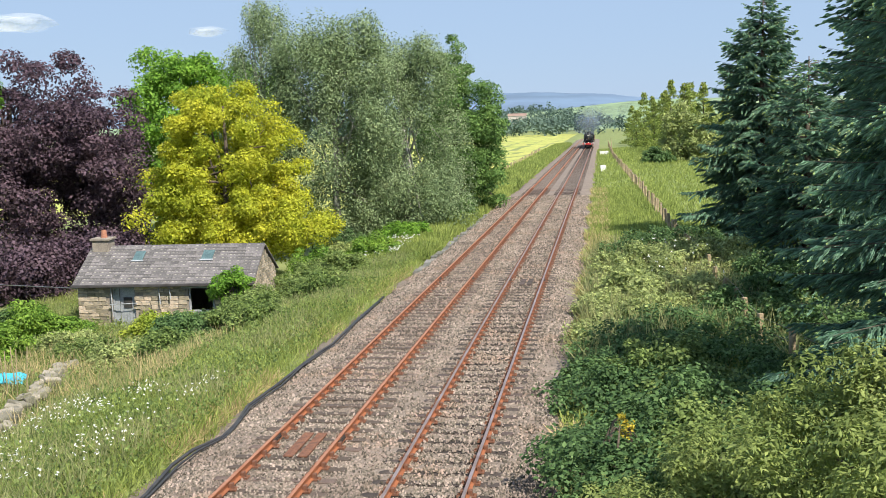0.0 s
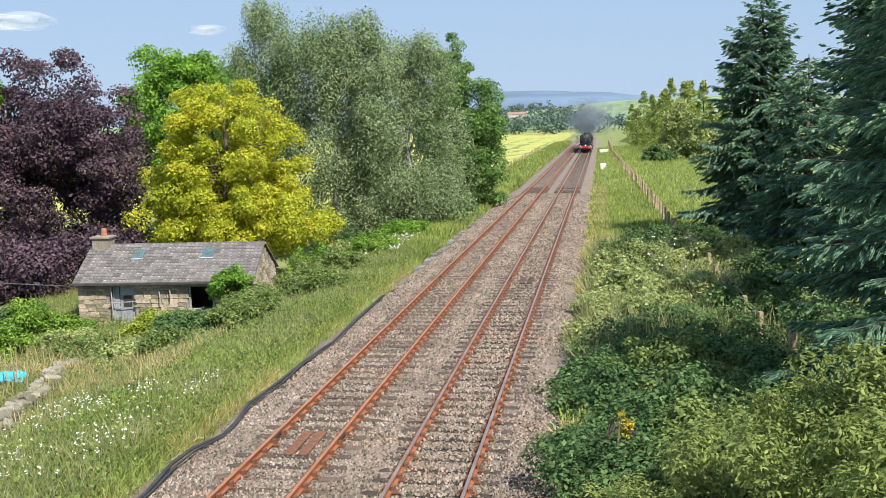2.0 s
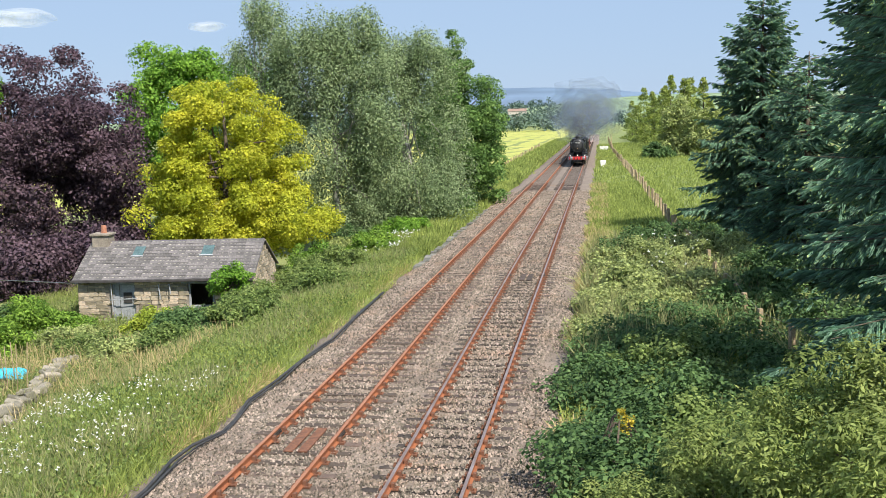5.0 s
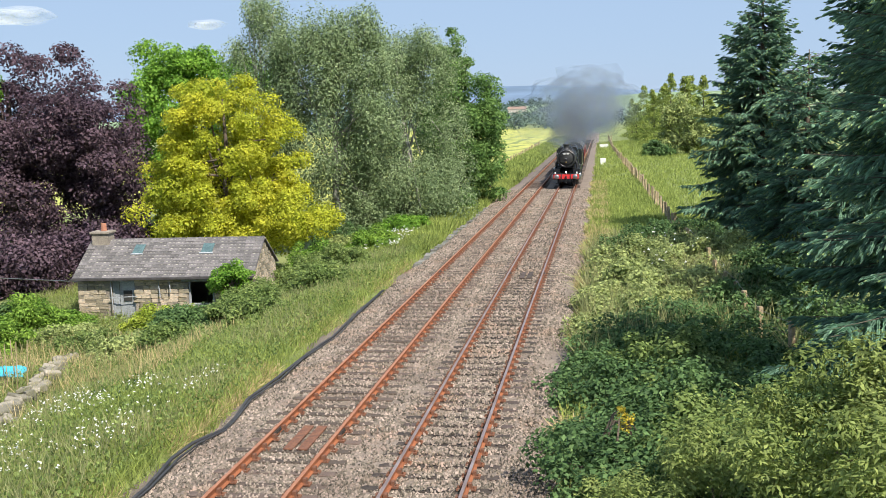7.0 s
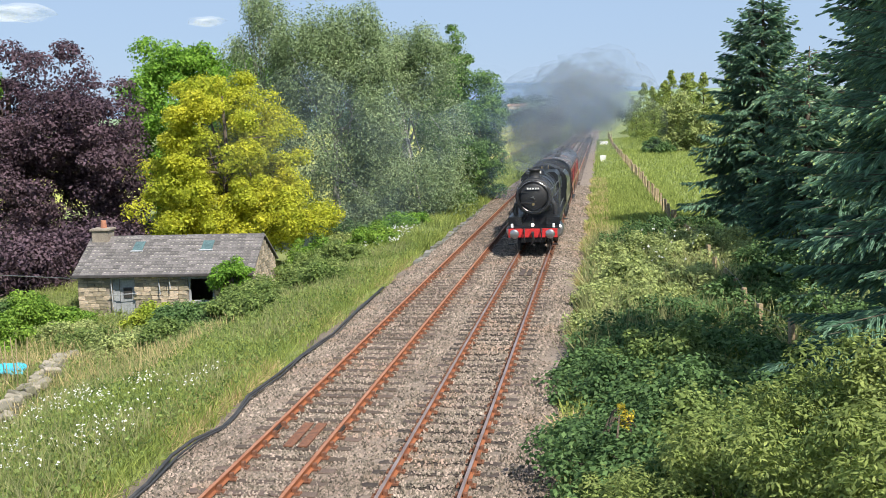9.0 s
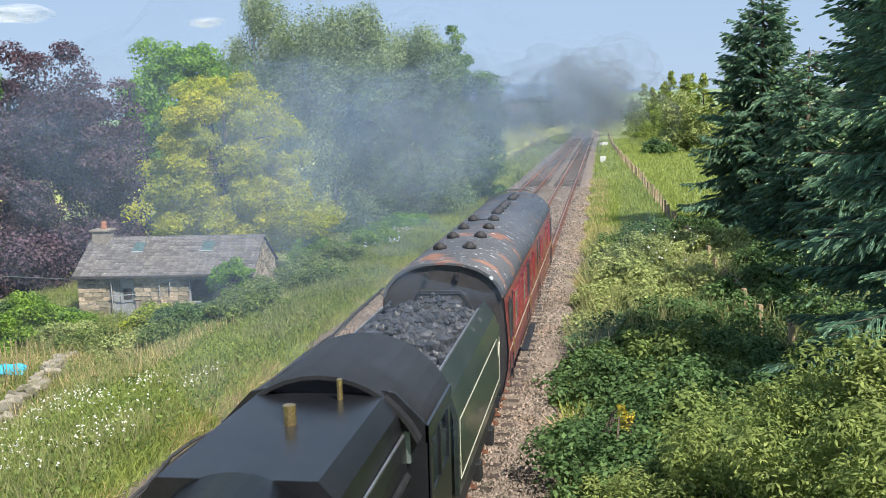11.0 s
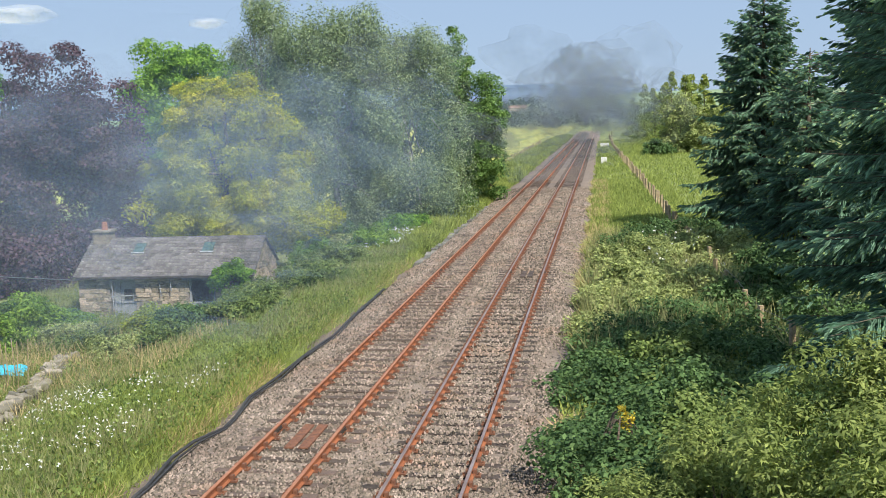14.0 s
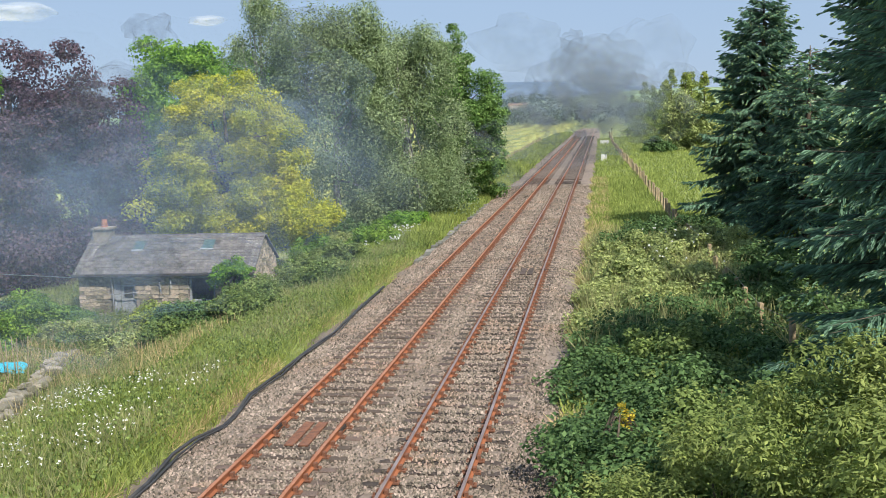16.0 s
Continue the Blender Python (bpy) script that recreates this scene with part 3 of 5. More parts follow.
def build_shrubs():
    # thicket beside the ballast, towards the fence
    sets = [(1.2, 19, 1.2, 2.4, L_BRAMBLE, 1), (2.6, 23, 1.4, 2.6, L_BRAMBLE, 2), (0.9, 25, 1.0, 2.2, L_BRAMBLE, 3), (3.4, 28, 1.3, 2.5, L_BRAMBLE, 4), (1.3, 30, 1.1, 2.2, L_BRAMBLE, 5), (3.0, 33, 1.3, 2.4, L_BRAMBLE, 6),
            (1.5, 35, 1.0, 2.2, L_SCRUB, 7), (3.2, 38, 1.2, 2.3, L_SCRUB, 8), (1.6, 41, 1.2, 2.1, L_SCRUB, 9), (3.4, 44, 1.4, 2.4, L_SCRUB, 10), (2.2, 48, 1.5, 2.3, L_SCRUB, 11), (4.4, 50, 1.4, 2.2, L_SCRUB, 12), (2.5, 55, 1.3, 2.0, L_BRAMBLE, 13), (5.0, 56, 1.2, 2.2, L_BRAMBLE, 14), (4.8, 23, 1.6, 2.4, L_BRAMBLE, 15), (5.2, 36, 1.3, 2.2, L_BRAMBLE, 16), (7.0, 30, 1.6, 2.4, L_BRAMBLE, 17), (7.6, 24, 1.6, 2.6, L_BRAMBLE, 18), (6.6, 42, 1.4, 2.3, L_BRAMBLE, 19)]
    sets += [(0.2, 21.0, 0.55, 1.3, L_BRAMBLE, 20), (0.1, 27.5, 0.5, 1.2, L_BRAMBLE, 21), (0.2, 33, 0.45, 1.2, L_SCRUB, 22), (0.5, 38.5, 0.6, 1.4, L_SCRUB, 23), (0.7, 45, 0.7, 1.4, L_SCRUB, 24), (1.2, 52, 0.9, 1.5, L_BRAMBLE, 25), (5.4, 46, 1.7, 2.3, L_SCRUB, 26), (2.0, 26.0, 1.5, 1.7, L_HERB, 27), (2.2, 20.5, 1.5, 1.6, L_HERB, 28)]
    for x, y, h, r, leaf, seed in sets:
        dark = leaf is not L_SCRUB
        shrub("dense dark green bramble thicket beside the ballast" if dark else "pale green scrub thicket with a few white flowers", (x, y, -0.3), (r, r * 1.25, h), 80, 0.42, 150, 0.12 if y < 35 else 0.14, leaf, 40 + seed, "bramble_bush", 0.65, "brambles beside the line")
    shrub("light green willow bush with long leaves", (4.5, 14.0, 1.5), (2.4, 2.2, 2.8), 260, 0.36, 200, 0.105, L_LAUREL, 71, "willow_bush", 0.36, low=-0.6)
    shrub("light green low willow bush at the foot of the bank", (2.0, 16.4, 0.3), (1.9, 1.6, 1.2), 140, 0.34, 170, 0.10, L_LAUREL, 72, "willow_bush", 0.36, low=-0.5)
    shrub("light green low willow bush at the foot of the bank", (0.4, 16.6, -0.1), (1.1, 1.3, 0.9), 70, 0.36, 150, 0.10, L_LAUREL, 73, "willow_bush", 0.36, low=-0.5)
    shrub("small sprig with yellow turning leaves in the brambles", (0.45, 19.6, 1.05), (0.16, 0.16, 0.3), 8, 0.09, 26, 0.07, L_BROOM, 131, "yellow_sprig", low=-0.9)
    # banks and garden on the other side
    spots = [(-15.0, 43.6, 2.0, 1.1, L_HERB), (-18.0, 41.6, 1.3, 1.0, L_BRAMBLE), (-19.7, 42.6, 1.2, 1.0, L_GOLDHEDGE), (-25.2, 42.2, 1.5, 1.5, L_HEDGE), (-23.8, 42.6, 1.1, 0.9, L_HEDGE), (-27.5, 42, 1.8, 1.7, L_BRAMBLE), (-16.8, 40.4, 1.4, 1.2, L_BRAMBLE),
             (-13.6, 48, 1.9, 0.9, L_HERB), (-13.2, 52, 1.7, 1.2, L_HERB), (-14.4, 40.5, 1.6, 1.0, L_HERB), (-18.0, 43.0, 1.1, 0.6, L_GOLDHEDGE), (-12.8, 57, 1.5, 1.3, L_HEDGE), (-15.4, 60, 1.8, 1.6, L_SCRUB), (-12.4, 44.5, 1.4, 0.9, L_HERB), (-18.6, 37.5, 1.5, 0.7, L_SCRUB),
             (-24.6, 37.5, 1.6, 1.3, L_HEDGE), (-27.0, 38.5, 1.9, 1.7, L_HEDGE), (-12.4, 66, 1.5, 1.2, L_BRIGHT), (-10.8, 80, 1.1, 1.1, L_ALDER), (-14.9, 51.5, 1.6, 1.0, L_HERB), (-15.5, 55, 1.8, 1.6, L_HEDGE), (-17.2, 66, 2.2, 2.0, L_BRAMBLE),
             (-22.2, 40.2, 1.4, 0.6, L_SCRUB), (-20.6, 38.8, 1.5, 0.6, L_HERB), (-16.4, 37.4, 1.4, 0.7, L_HERB), (-29.6, 43.5, 1.8, 1.6, L_HEDGE), (-13.0, 38.0, 1.1, 0.7, L_HERB),
             (-38.0, 63, 3.0, 2.6, L_BRAMBLE), (-43.0, 61, 3.2, 2.8, L_BRAMBLE), (-33.5, 64, 2.6, 2.4, L_BRAMBLE), (-30.0, 66, 2.6, 2.8, L_BRAMBLE), (-26.5, 64, 2.4, 2.4, L_BRAMBLE), (-48.0, 62, 3.2, 2.8, L_BRAMBLE)]
    for i, (x, y, rx, h, leaf) in enumerate(spots):
        shrub("leafy garden bush on the bank below the hut", (x, y, float(ground_z(x, y)) + 0.1), (rx, rx, h), 70, 0.36, 150, 0.13, leaf, 80 + i, "garden_bush", group="bushes round the hut")


build_shrubs()
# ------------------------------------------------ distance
# blue-grey base carries the distance haze; no air haze is rendered
M_FELL = mat("haze_tinted_moorland_fell", (0.15, 0.205, 0.29), (0.13, 0.185, 0.26), 0.002, 0.004, 1.0, sheen=0.0)
M_HILL = mat("far_green_pasture", (0.22, 0.29, 0.15), (0.16, 0.23, 0.13), 0.01, 0.06, 1.0)


def ridge(name, label, y, depth, profile, material):
    xs = np.linspace(profile[0][0], profile[-1][0], 90)
    zs = np.interp(xs, [p[0] for p in profile], [p[1] for p in profile])
    zs = np.convolve(np.pad(zs, 4, mode="edge"), np.ones(9) / 9, "valid") + np.array([0.035 * zs.max() * noise.noise(Vector((x * 0.012, 1.3, 0))) for x in xs])
    rows = []
    for f, k in ((0, -0.02), (0.3, 0.35), (0.6, 0.75), (0.85, 0.96), (1.0, 1.0), (1.6, 0.5), (2.2, -0.05)):
        rows.append(np.stack([xs, np.full(90, y + depth * f), zs * k], 1))
    V = np.concatenate(rows)
    i, j = np.meshgrid(np.arange(6), np.arange(89), indexing="ij")
    a = (i * 90 + j).ravel()
    ob = child(name, mesh_from(name, V, np.stack([a, a + 1, a + 91, a + 90], 1), material))
    for p in ob.data.polygons:
        p.use_smooth = True
    return tagged(ob, label, "hill", kind="structure")


ridge("backdrop_fell", "long moorland fell on the skyline, tinted blue for distance haze", 2600, 900, [(-3000, 70), (-900, 90), (-420, 102), (-330, 107), (-230, 116), (-150, 117), (-60, 108), (40, 86), (160, 72), (900, 40), (2500, 40)], M_FELL)
ridge("backdrop_hill", "low green pasture hill in the distance", 900, 260, [(-700, 12), (-300, 14), (-150, 15), (-70, 17), (-25, 22), (20, 27), (60, 30), (300, 26), (900, 22)], M_HILL)


def far_woods():
    C, R = [], []
    rng = np.random.default_rng(77)
    for x0, x1, y0, y1, n, h in ((-230, 0, 560, 640, 170, 9), (-260, -10, 760, 900, 200, 12), (-260, -20, 960, 1100, 160, 13), (-95, -55, 1120, 1150, 26, 12), (5, 60, 600, 700, 26, 9), (20, 160, 330, 480, 70, 10)):
        for k in range(n):
            x, y = rng.uniform(x0, x1), rng.uniform(y0, y1)
            z = 0 if y < 900 else (y - 900) / 260 * 15
            hh = h * rng.uniform(0.45, 1.2)
            for q in range(6):
                C.append((x + rng.normal(0, 2.2), y + rng.normal(0, 2), z + hh * rng.uniform(0.25, 0.9)))
                R.append(rng.uniform(1.6, 3.2))
    P, N = foliage(np.array(C), np.array(R), 14, 0.9)
    tagged(leaves("distant_woodland", P, N, 1.9, L_FARWOOD), "green belts of distant woodland beyond the hay field, tinted for haze", "woodland", kind="stuff")


far_woods()


def farmhouse():
    root = tagged(new("farmhouse"), "pale distant farmhouse with a long roof among trees", "house")
    root.location = (-74, 930, 8.0)
    part("wall", box(-8, 8, -3, 3, -8, 5), mat("pale_render", (0.6, 0.52, 0.45), (0.5, 0.45, 0.4), 0.5, 3, 0.9), root)
    bm = bmesh.new()
    a = [bm.verts.new(p) for p in ((-8.4, -3.4, 4.9), (8.4, -3.4, 4.9), (8.4, 3.4, 4.9), (-8.4, 3.4, 4.9), (-8.4, 0, 7.2), (8.4, 0, 7.2))]
    for f in ((0, 1, 5, 4), (2, 3, 4, 5), (0, 4, 3), (1, 2, 5), (0, 3, 2, 1)):
        bm.faces.new([a[i] for i in f])
    part("roof", bm, mat("brown_roof", (0.3, 0.2, 0.16), (0.22, 0.16, 0.13), 0.5, 3, 0.9), root)


farmhouse()


def far_pines():
    proto = []
    for i in range(3):
        g = np.random.default_rng(90 + i)
        root = tagged(new("plantation_pine"), "olive-green plantation pine beside the far line", "tree", "plantation pines")
        part("trunk", bm_tube(bmesh.new(), [(0, 0, -0.3), (0.05, 0, 7), (0, 0, 13)], [0.2, 0.12, 0.03], 7), M_BARK, root, smooth=True)
        hh = g.random(110) ** 1.3
        a, rr = g.uniform(0, 6.283, 110), (2.7 * (1 - hh) ** 0.75 + 0.1) * g.uniform(0.55, 1.1, 110)
        P, N = foliage(np.stack([rr * np.cos(a), rr * np.sin(a), 0.6 + 12.6 * hh], 1), 0.85 * (1 - 0.62 * hh), 46, 0.7)
        leaves("crown", P, N, 0.42, L_PINE, root, ratio=0.4)
        proto.append(root)
    spots = [(14.5, 186), (18, 190), (22, 186), (16, 200), (20.5, 204), (13.8, 212), (18, 216), (24, 208), (13, 226), (16.5, 232), (12, 242), (15, 250), (10.5, 262), (13, 272), (9.5, 286), (26, 196), (30, 190), (9, 310), (30, 170), (27, 176)]
    rng = random.Random(5)
    for i, (x, y) in enumerate(spots):
        m = pose(x, y, -0.3, 0, 0, rng.uniform(0, 360))
        if i < 3:
            proto[i].matrix_basis = m
        else:
            c = copy_thing(proto[i % 3], m)
            c.scale = (1, 1, rng.uniform(0.72, 1.12))
    shrub("pale grey-green willow scrub in front of the pines", (12.6, 172, 1.5), (3.4, 4, 6.5), 90, 1.0, 110, 0.4, L_SCRUB, 101, "willow_scrub", low=-0.6)
    shrub("pale grey-green willow scrub in front of the pines", (16.5, 170, 1.5), (3.6, 4, 5.5), 90, 1.0, 110, 0.4, L_SCRUB, 102, "willow_scrub", low=-0.6)
    shrub("small dark green lineside bush", (8.6, 166, 0.2), (2.0, 2, 1.9), 40, 0.7, 90, 0.35, L_BRAMBLE, 103, "lineside_bush")


far_pines()

# ------------------------------------------------ grass and flowers
def patch(x, y, s=0.3, o=0.0):
    return np.array([noise.noise(Vector((a * s + o, b * s, o))) for a, b in zip(x, y)])


def grass(name, label, n, xr, yr, height, material, keep=None, near=1.6, ratio=0.06, lean=0.3, float_h=0.0):
    y = yr[0] + (yr[1] - yr[0]) * RNG.random(n) ** near
    x = RNG.uniform(xr[0], xr[1], n)
    k = patch(x, y, 0.35, len(name)) if keep is None else keep(x, y)
    ok = k > -0.05 + RNG.normal(0, 0.12, n)
    ok &= (x < -8.98 - 0.16 * np.sin(y * 0.7)) | (x > -0.85 - 0.25 * np.sin(y * 0.6))
    x, y = x[ok], y[ok]
    P = np.stack([x, y, ground_z(x, y) - 0.03 + float_h * RNG.random(len(x))], 1)
    up = np.tile(np.array([0, 0, 1.0]), (len(x), 1)) + RNG.normal(0, lean, (len(x), 3))
    side = RNG.normal(0, 1, (len(x), 3)) * np.array([1, 1, 0.1]) + np.array([0, -1.0, 0.3])
    ob = leaves(name, P, side, height, material, ratio=ratio, along=up)
    return tagged(ob, label, "grass", kind="stuff")


def build_grass():
    always = lambda x, y: np.ones(len(x))
    grass("bank_grass", "tall green meadow grass on the embankment", 150000, (-30, -9.2), (15, 62), 0.46, L_GRASS, always, 1.5, 0.05, 0.4)
    grass("bank_herbs", "low leafy herbs and nettles among the bank grass", 120000, (-28, -9.6), (15, 60), 0.10, L_HERB, always, 1.4, 0.55, 1.2, 0.5)
    grass("seeding_grass", "pale seeding grass among the meadow grass", 80000, (-30, -10.0), (15, 60), 0.68, L_PALEGRASS, None, 1.4, 0.03, 0.4)
    grass("scrub_grass", "tall pale grass standing among the thicket", 9000, (-0.6, 5.5), (28, 56), 1.15, L_PALEGRASS, None, 1.0, 0.03)
    grass("dry_bank_grass", "dry brown grass and stalks on the bank below the hut", 7000, (-23, -13.5), (27, 41), 0.8, L_STRAW, None, 1.0, 0.03)
    grass("straw_fringe", "dry straw-coloured grass fringe beside the ballast", 30000, (-11.2, -8.9), (17, 75), 0.30, L_STRAW, None, 1.4, 0.05, 0.8)
    grass("straw_patch", "flattened dry straw-coloured grass on bare ground", 9000, (-11.0, -8.9), (21.5, 29), 0.28, L_STRAW, always, 1.0, 0.06, 1.2)
    grass("grove_grass", "green grass in front of the birch grove", 40000, (-16, -9.0), (55, 130), 0.6, L_GRASS, always, 1.3, 0.09)
    grass("far_bank_grass", "green grass strip between the track and the hay field", 22000, (-14.2, -9.0), (110, 330), 0.8, L_GRASS, always, 1.3, 0.2)
    grass("verge_grass", "green grass verge between ballast and fence", 70000, (-0.9, 6), (17, 110), 0.42, L_GRASS, always, 1.3, 0.07, 0.45)
    grass("meadow_grass", "green meadow grass behind the fence", 60000, (-0.9, 22), (55, 260), 0.5, L_GRASS, always, 1.2, 0.14, 0.5)
    grass("straw_edge", "dry yellow grass edge beside the ballast", 42000, (-1.2, 0.5), (17, 110), 0.42, L_STRAW, None, 1.3, 0.08, 0.6)
    # daisies and cow parsley heads
    for name, label, n, xr, yr, s in (("daisies", "white oxeye daisies in the long grass", 620, (-16.5, -10.2), (18, 27), 0.055),
                                      ("cow_parsley", "white cow parsley heads at the edge of the grove", 260, (-13.4, -11.0), (54, 63), 0.085),
                                      ("bramble_blossom", "scattered white blossom on the scrub", 40, (1.5, 4.6), (38, 50), 0.09)):
        x, y = RNG.uniform(*xr, n), RNG.uniform(*yr, n)
        ok = patch(x, y, 0.8, 3.3) > -0.12
        x, y = x[ok], y[ok]
        hh = RNG.uniform(0.55, 0.8, len(x)) if name != "bramble_blossom" else RNG.uniform(1.3, 1.75, len(x))
        P = np.stack([x, y, ground_z(x, y) + hh], 1)
        P3 = np.repeat(P, 4, 0) + RNG.normal(0, s * 0.12, (len(P) * 4, 3))
        tagged(leaves(name, P3, np.tile(np.array([0, -0.3, 1.0]), (len(P3), 1)), s * 0.7, L_FLOWER, ratio=0.9), label, "flowers", kind="stuff")


build_grass()

# ------------------------------------------------ stone hut
M_WALLCORE = mat("lime_mortar_rubble", (0.30, 0.26, 0.21), (0.2, 0.17, 0.14), 2, 20, 0.95, bump=0.8)
M_RUBBLE = mat("sandstone_rubble", (0.46, 0.38, 0.27), (0.31, 0.26, 0.19), 1.5, 20, 0.95, obj_rand=0.45, bump=0.8, bump_scale=25, third=(0.22, 0.22, 0.2), third_scale=2.5, third_at=0.58)
M_SLATE = mat("grey_stone_slate", (0.18, 0.165, 0.16), (0.115, 0.105, 0.105), 1.2, 25, 0.8, obj_rand=0.32, bump=0.6, third=(0.34, 0.32, 0.26), third_scale=2.2, third_at=0.6)
M_OLDWOOD = mat("grey_weathered_board", (0.33, 0.35, 0.37), (0.22, 0.23, 0.24), 3, 30, 0.85, bump=0.4)
M_DARKWOOD = mat("dark_gutter_board", (0.06, 0.055, 0.055), (0.035, 0.03, 0.03), 3, 30, 0.8)
M_POT = mat("terracotta", (0.42, 0.19, 0.12), (0.3, 0.13, 0.08), 5, 40, 0.85)
M_GLASS = mat("dusty_dark_glass", (0.10, 0.16, 0.16), (0.06, 0.10, 0.10), 3, 20, 0.15, sheen=0.8)
# near-black colour stands in for the shade inside the hut
M_ROOMSHADE = mat("interior_shade_dark", (0.05, 0.045, 0.04), (0.03, 0.03, 0.03), 3, 20, 0.95)


def build_hut():
    L, W, H, RISE = 8.4, 4.7, 2.2, 1.36
    root = tagged(new("stone_hut"), "old rubble-stone hut with a grey slate roof and chimney", "hut")
    root.matrix_basis = pose(-24.5, 45.2, -2.3, 0, 0, 5)
    bm = bmesh.new()
    for u0, u1, z0, z1 in ((0, 1.65, -0.5, H), (1.65, 2.75, 1.95, H), (2.75, 5.3, -0.5, H), (5.3, 6.55, 1.9, H), (5.3, 6.55, -0.5, 0.75), (6.55, L, -0.5, H)):
        bm_box(bm, u0, u1, 0, 0.4, z0, z1)
    bm_box(bm, 0, L, W - 0.4, W, -0.5, H)
    for u0 in (0, L - 0.4):
        vs = [bm.verts.new((u, v, z)) for u in (u0, u0 + 0.4) for v, z in ((0.4, -0.5), (W - 0.4, -0.5), (W - 0.4, H + 0.2), (W / 2, H + RISE - 0.1), (0.4, H + 0.2))]
        bm.faces.new(vs[:5]), bm.faces.new(vs[5:][::-1])
        for i in range(5):
            bm.faces.new((vs[i], vs[(i + 1) % 5], vs[5 + (i + 1) % 5], vs[5 + i]))
    part("wall", bm, M_WALLCORE, root)
    part("floor_slab", box(0.1, L - 0.1, 0.1, W - 0.1, -0.5, -0.02), M_ROOMSHADE, root)
    rng = random.Random(4)
    stones = []
    for k in range(7):
        b2 = box(-0.5, 0.5, -0.5, 0.5, -0.5, 0.5, 0.12)
        for v in b2.verts:
            v.co += Vector([rng.uniform(-0.06, 0.06) for _ in range(3)])
        me = bpy.data.meshes.new("wall_stone")
        b2.to_mesh(me), b2.free()
        me.materials.append(M_RUBBLE)
        stones.append(me)

    def lay(front, u, z, w, h):
        s = child("wall_stone", stones[rng.randrange(7)], root)
        s.location = (u, 0.0 + rng.uniform(-0.015, 0.02), z) if front else (L + rng.uniform(-0.02, 0.015), u, z)
        s.scale = (w * 0.94, 0.12, h * 0.9) if front else (0.12, w * 0.94, h * 0.9)

    z = -0.1
    while z < H - 0.1:
        h = rng.uniform(0.12, 0.22)
        u = 0.0
        while u < L:
            w = rng.uniform(0.25, 0.6)
            m = u + w / 2
            if not (1.5 < m < 2.9 and z < 1.95) and not (5.15 < m < 6.7 and 0.6 < z < 1.95) and m < L - 0.1:
                lay(True, m, z + h / 2, w, h)
            u += w
        z += h
    z = 0.6
    while z < H + RISE - 0.25:
        h = rng.uniform(0.16, 0.26)
        inset = max(0.0, (z + h - H) / RISE * W / 2)
        u = 0.05 + inset
        while u < W - inset - 0.15:
            w = min(rng.uniform(0.28, 0.6), W - inset - u)
            lay(False, u + w / 2, z + h / 2, w, h)
            u += w
        z += h
    # roof: deck, slates, ridge tiles
    ang = math.atan2(RISE, W / 2)
    SL = math.hypot(RISE, W / 2) + 0.3
    for side in (0, 1):
        deck = part("roof", box(-0.15, L + 0.12, 0, SL, -0.06, 0.0), M_SLATE, root)
        m = pose(0, -0.28, H - 0.10, math.degrees(ang))
        deck.matrix_basis = m if side == 0 else Matrix.Translation((L, W, 0)) @ pose(0, 0, 0, 0, 0, 180) @ m
        if side == 0:
            rows = 12
            kinds = []
            for k in range(6):
                b2 = box(-0.5, 0.5, 0, 1.35, -0.5, 0.5, 0.0)
                for v in b2.verts:
                    v.co.x *= rng.uniform(0.94, 1.02)
                    v.co.y += rng.uniform(-0.06, 0.06)
                me = bpy.data.meshes.new("slate")
                b2.to_mesh(me), b2.free()
                me.materials.append(M_SLATE)
                kinds.append(me)
            step = SL / rows
            for r in range(rows):
                n = 25 - r // 2 if r > 2 else 24
                wid = (L + 0.27) / n
                for c in range(n):
                    s = child("slate", kinds[rng.randrange(6)], deck)
                    s.location = (-0.15 + (c + 0.5) * wid, r * step, 0.022 + rng.uniform(-0.004, 0.006))
                    s.scale = (wid * 0.985, step, 0.026)
                    s.rotation_euler.x = -0.05 + rng.uniform(-0.012, 0.012)
            for u, w in ((2.5, 0.5), (5.9, 0.55)):
                sk = part("skylight", box(u - w / 2, u + w / 2, SL * 0.60, SL * 0.84, 0.045, 0.075, 0.006), M_GLASS, deck, "small dusty green-glass skylight")
                part("skylight_frame", box(u - w / 2 - 0.05, u + w / 2 + 0.05, SL * 0.57, SL * 0.60, 0.04, 0.085), M_OLDWOOD, deck)
    for i in range(19):
        u = -0.1 + i * (L + 0.2) / 19
        bm = bmesh.new()
        w = (L + 0.2) / 19
        vs = [bm.verts.new((uu, W / 2 + v, H + RISE + 0.03 + zz)) for uu in (u, u + w * 0.97) for v, zz in ((-0.2, -0.10), (-0.06, 0.02), (0.06, 0.02), (0.2, -0.10))]
        for k in range(3):
            bm.faces.new((vs[k], vs[k + 1], vs[k + 5], vs[k + 4]))
        bmesh.ops.solidify(bm, geom=bm.faces[:], thickness=0.03)
        part("ridge_tile", bm, M_SLATE, root)
    part("gutter", box(-0.2, L + 0.15, -0.40, -0.26, H - 0.2, H - 0.08, 0.02), M_DARKWOOD, root, "dark wooden gutter under the eaves")
    part("lintel", box(1.4, 3.0, -0.05, 0.3, 1.9, 2.08, 0.02), M_OLDWOOD, root)
    part("lintel", box(5.0, 6.9, -0.05, 0.3, 1.85, 2.05, 0.02), M_OLDWOOD, root)
    door = part("door", box(1.98, 2.72, 0.14, 0.19, 0, 1.92), M_OLDWOOD, root, "weathered grey-blue plank door with a broken pane")
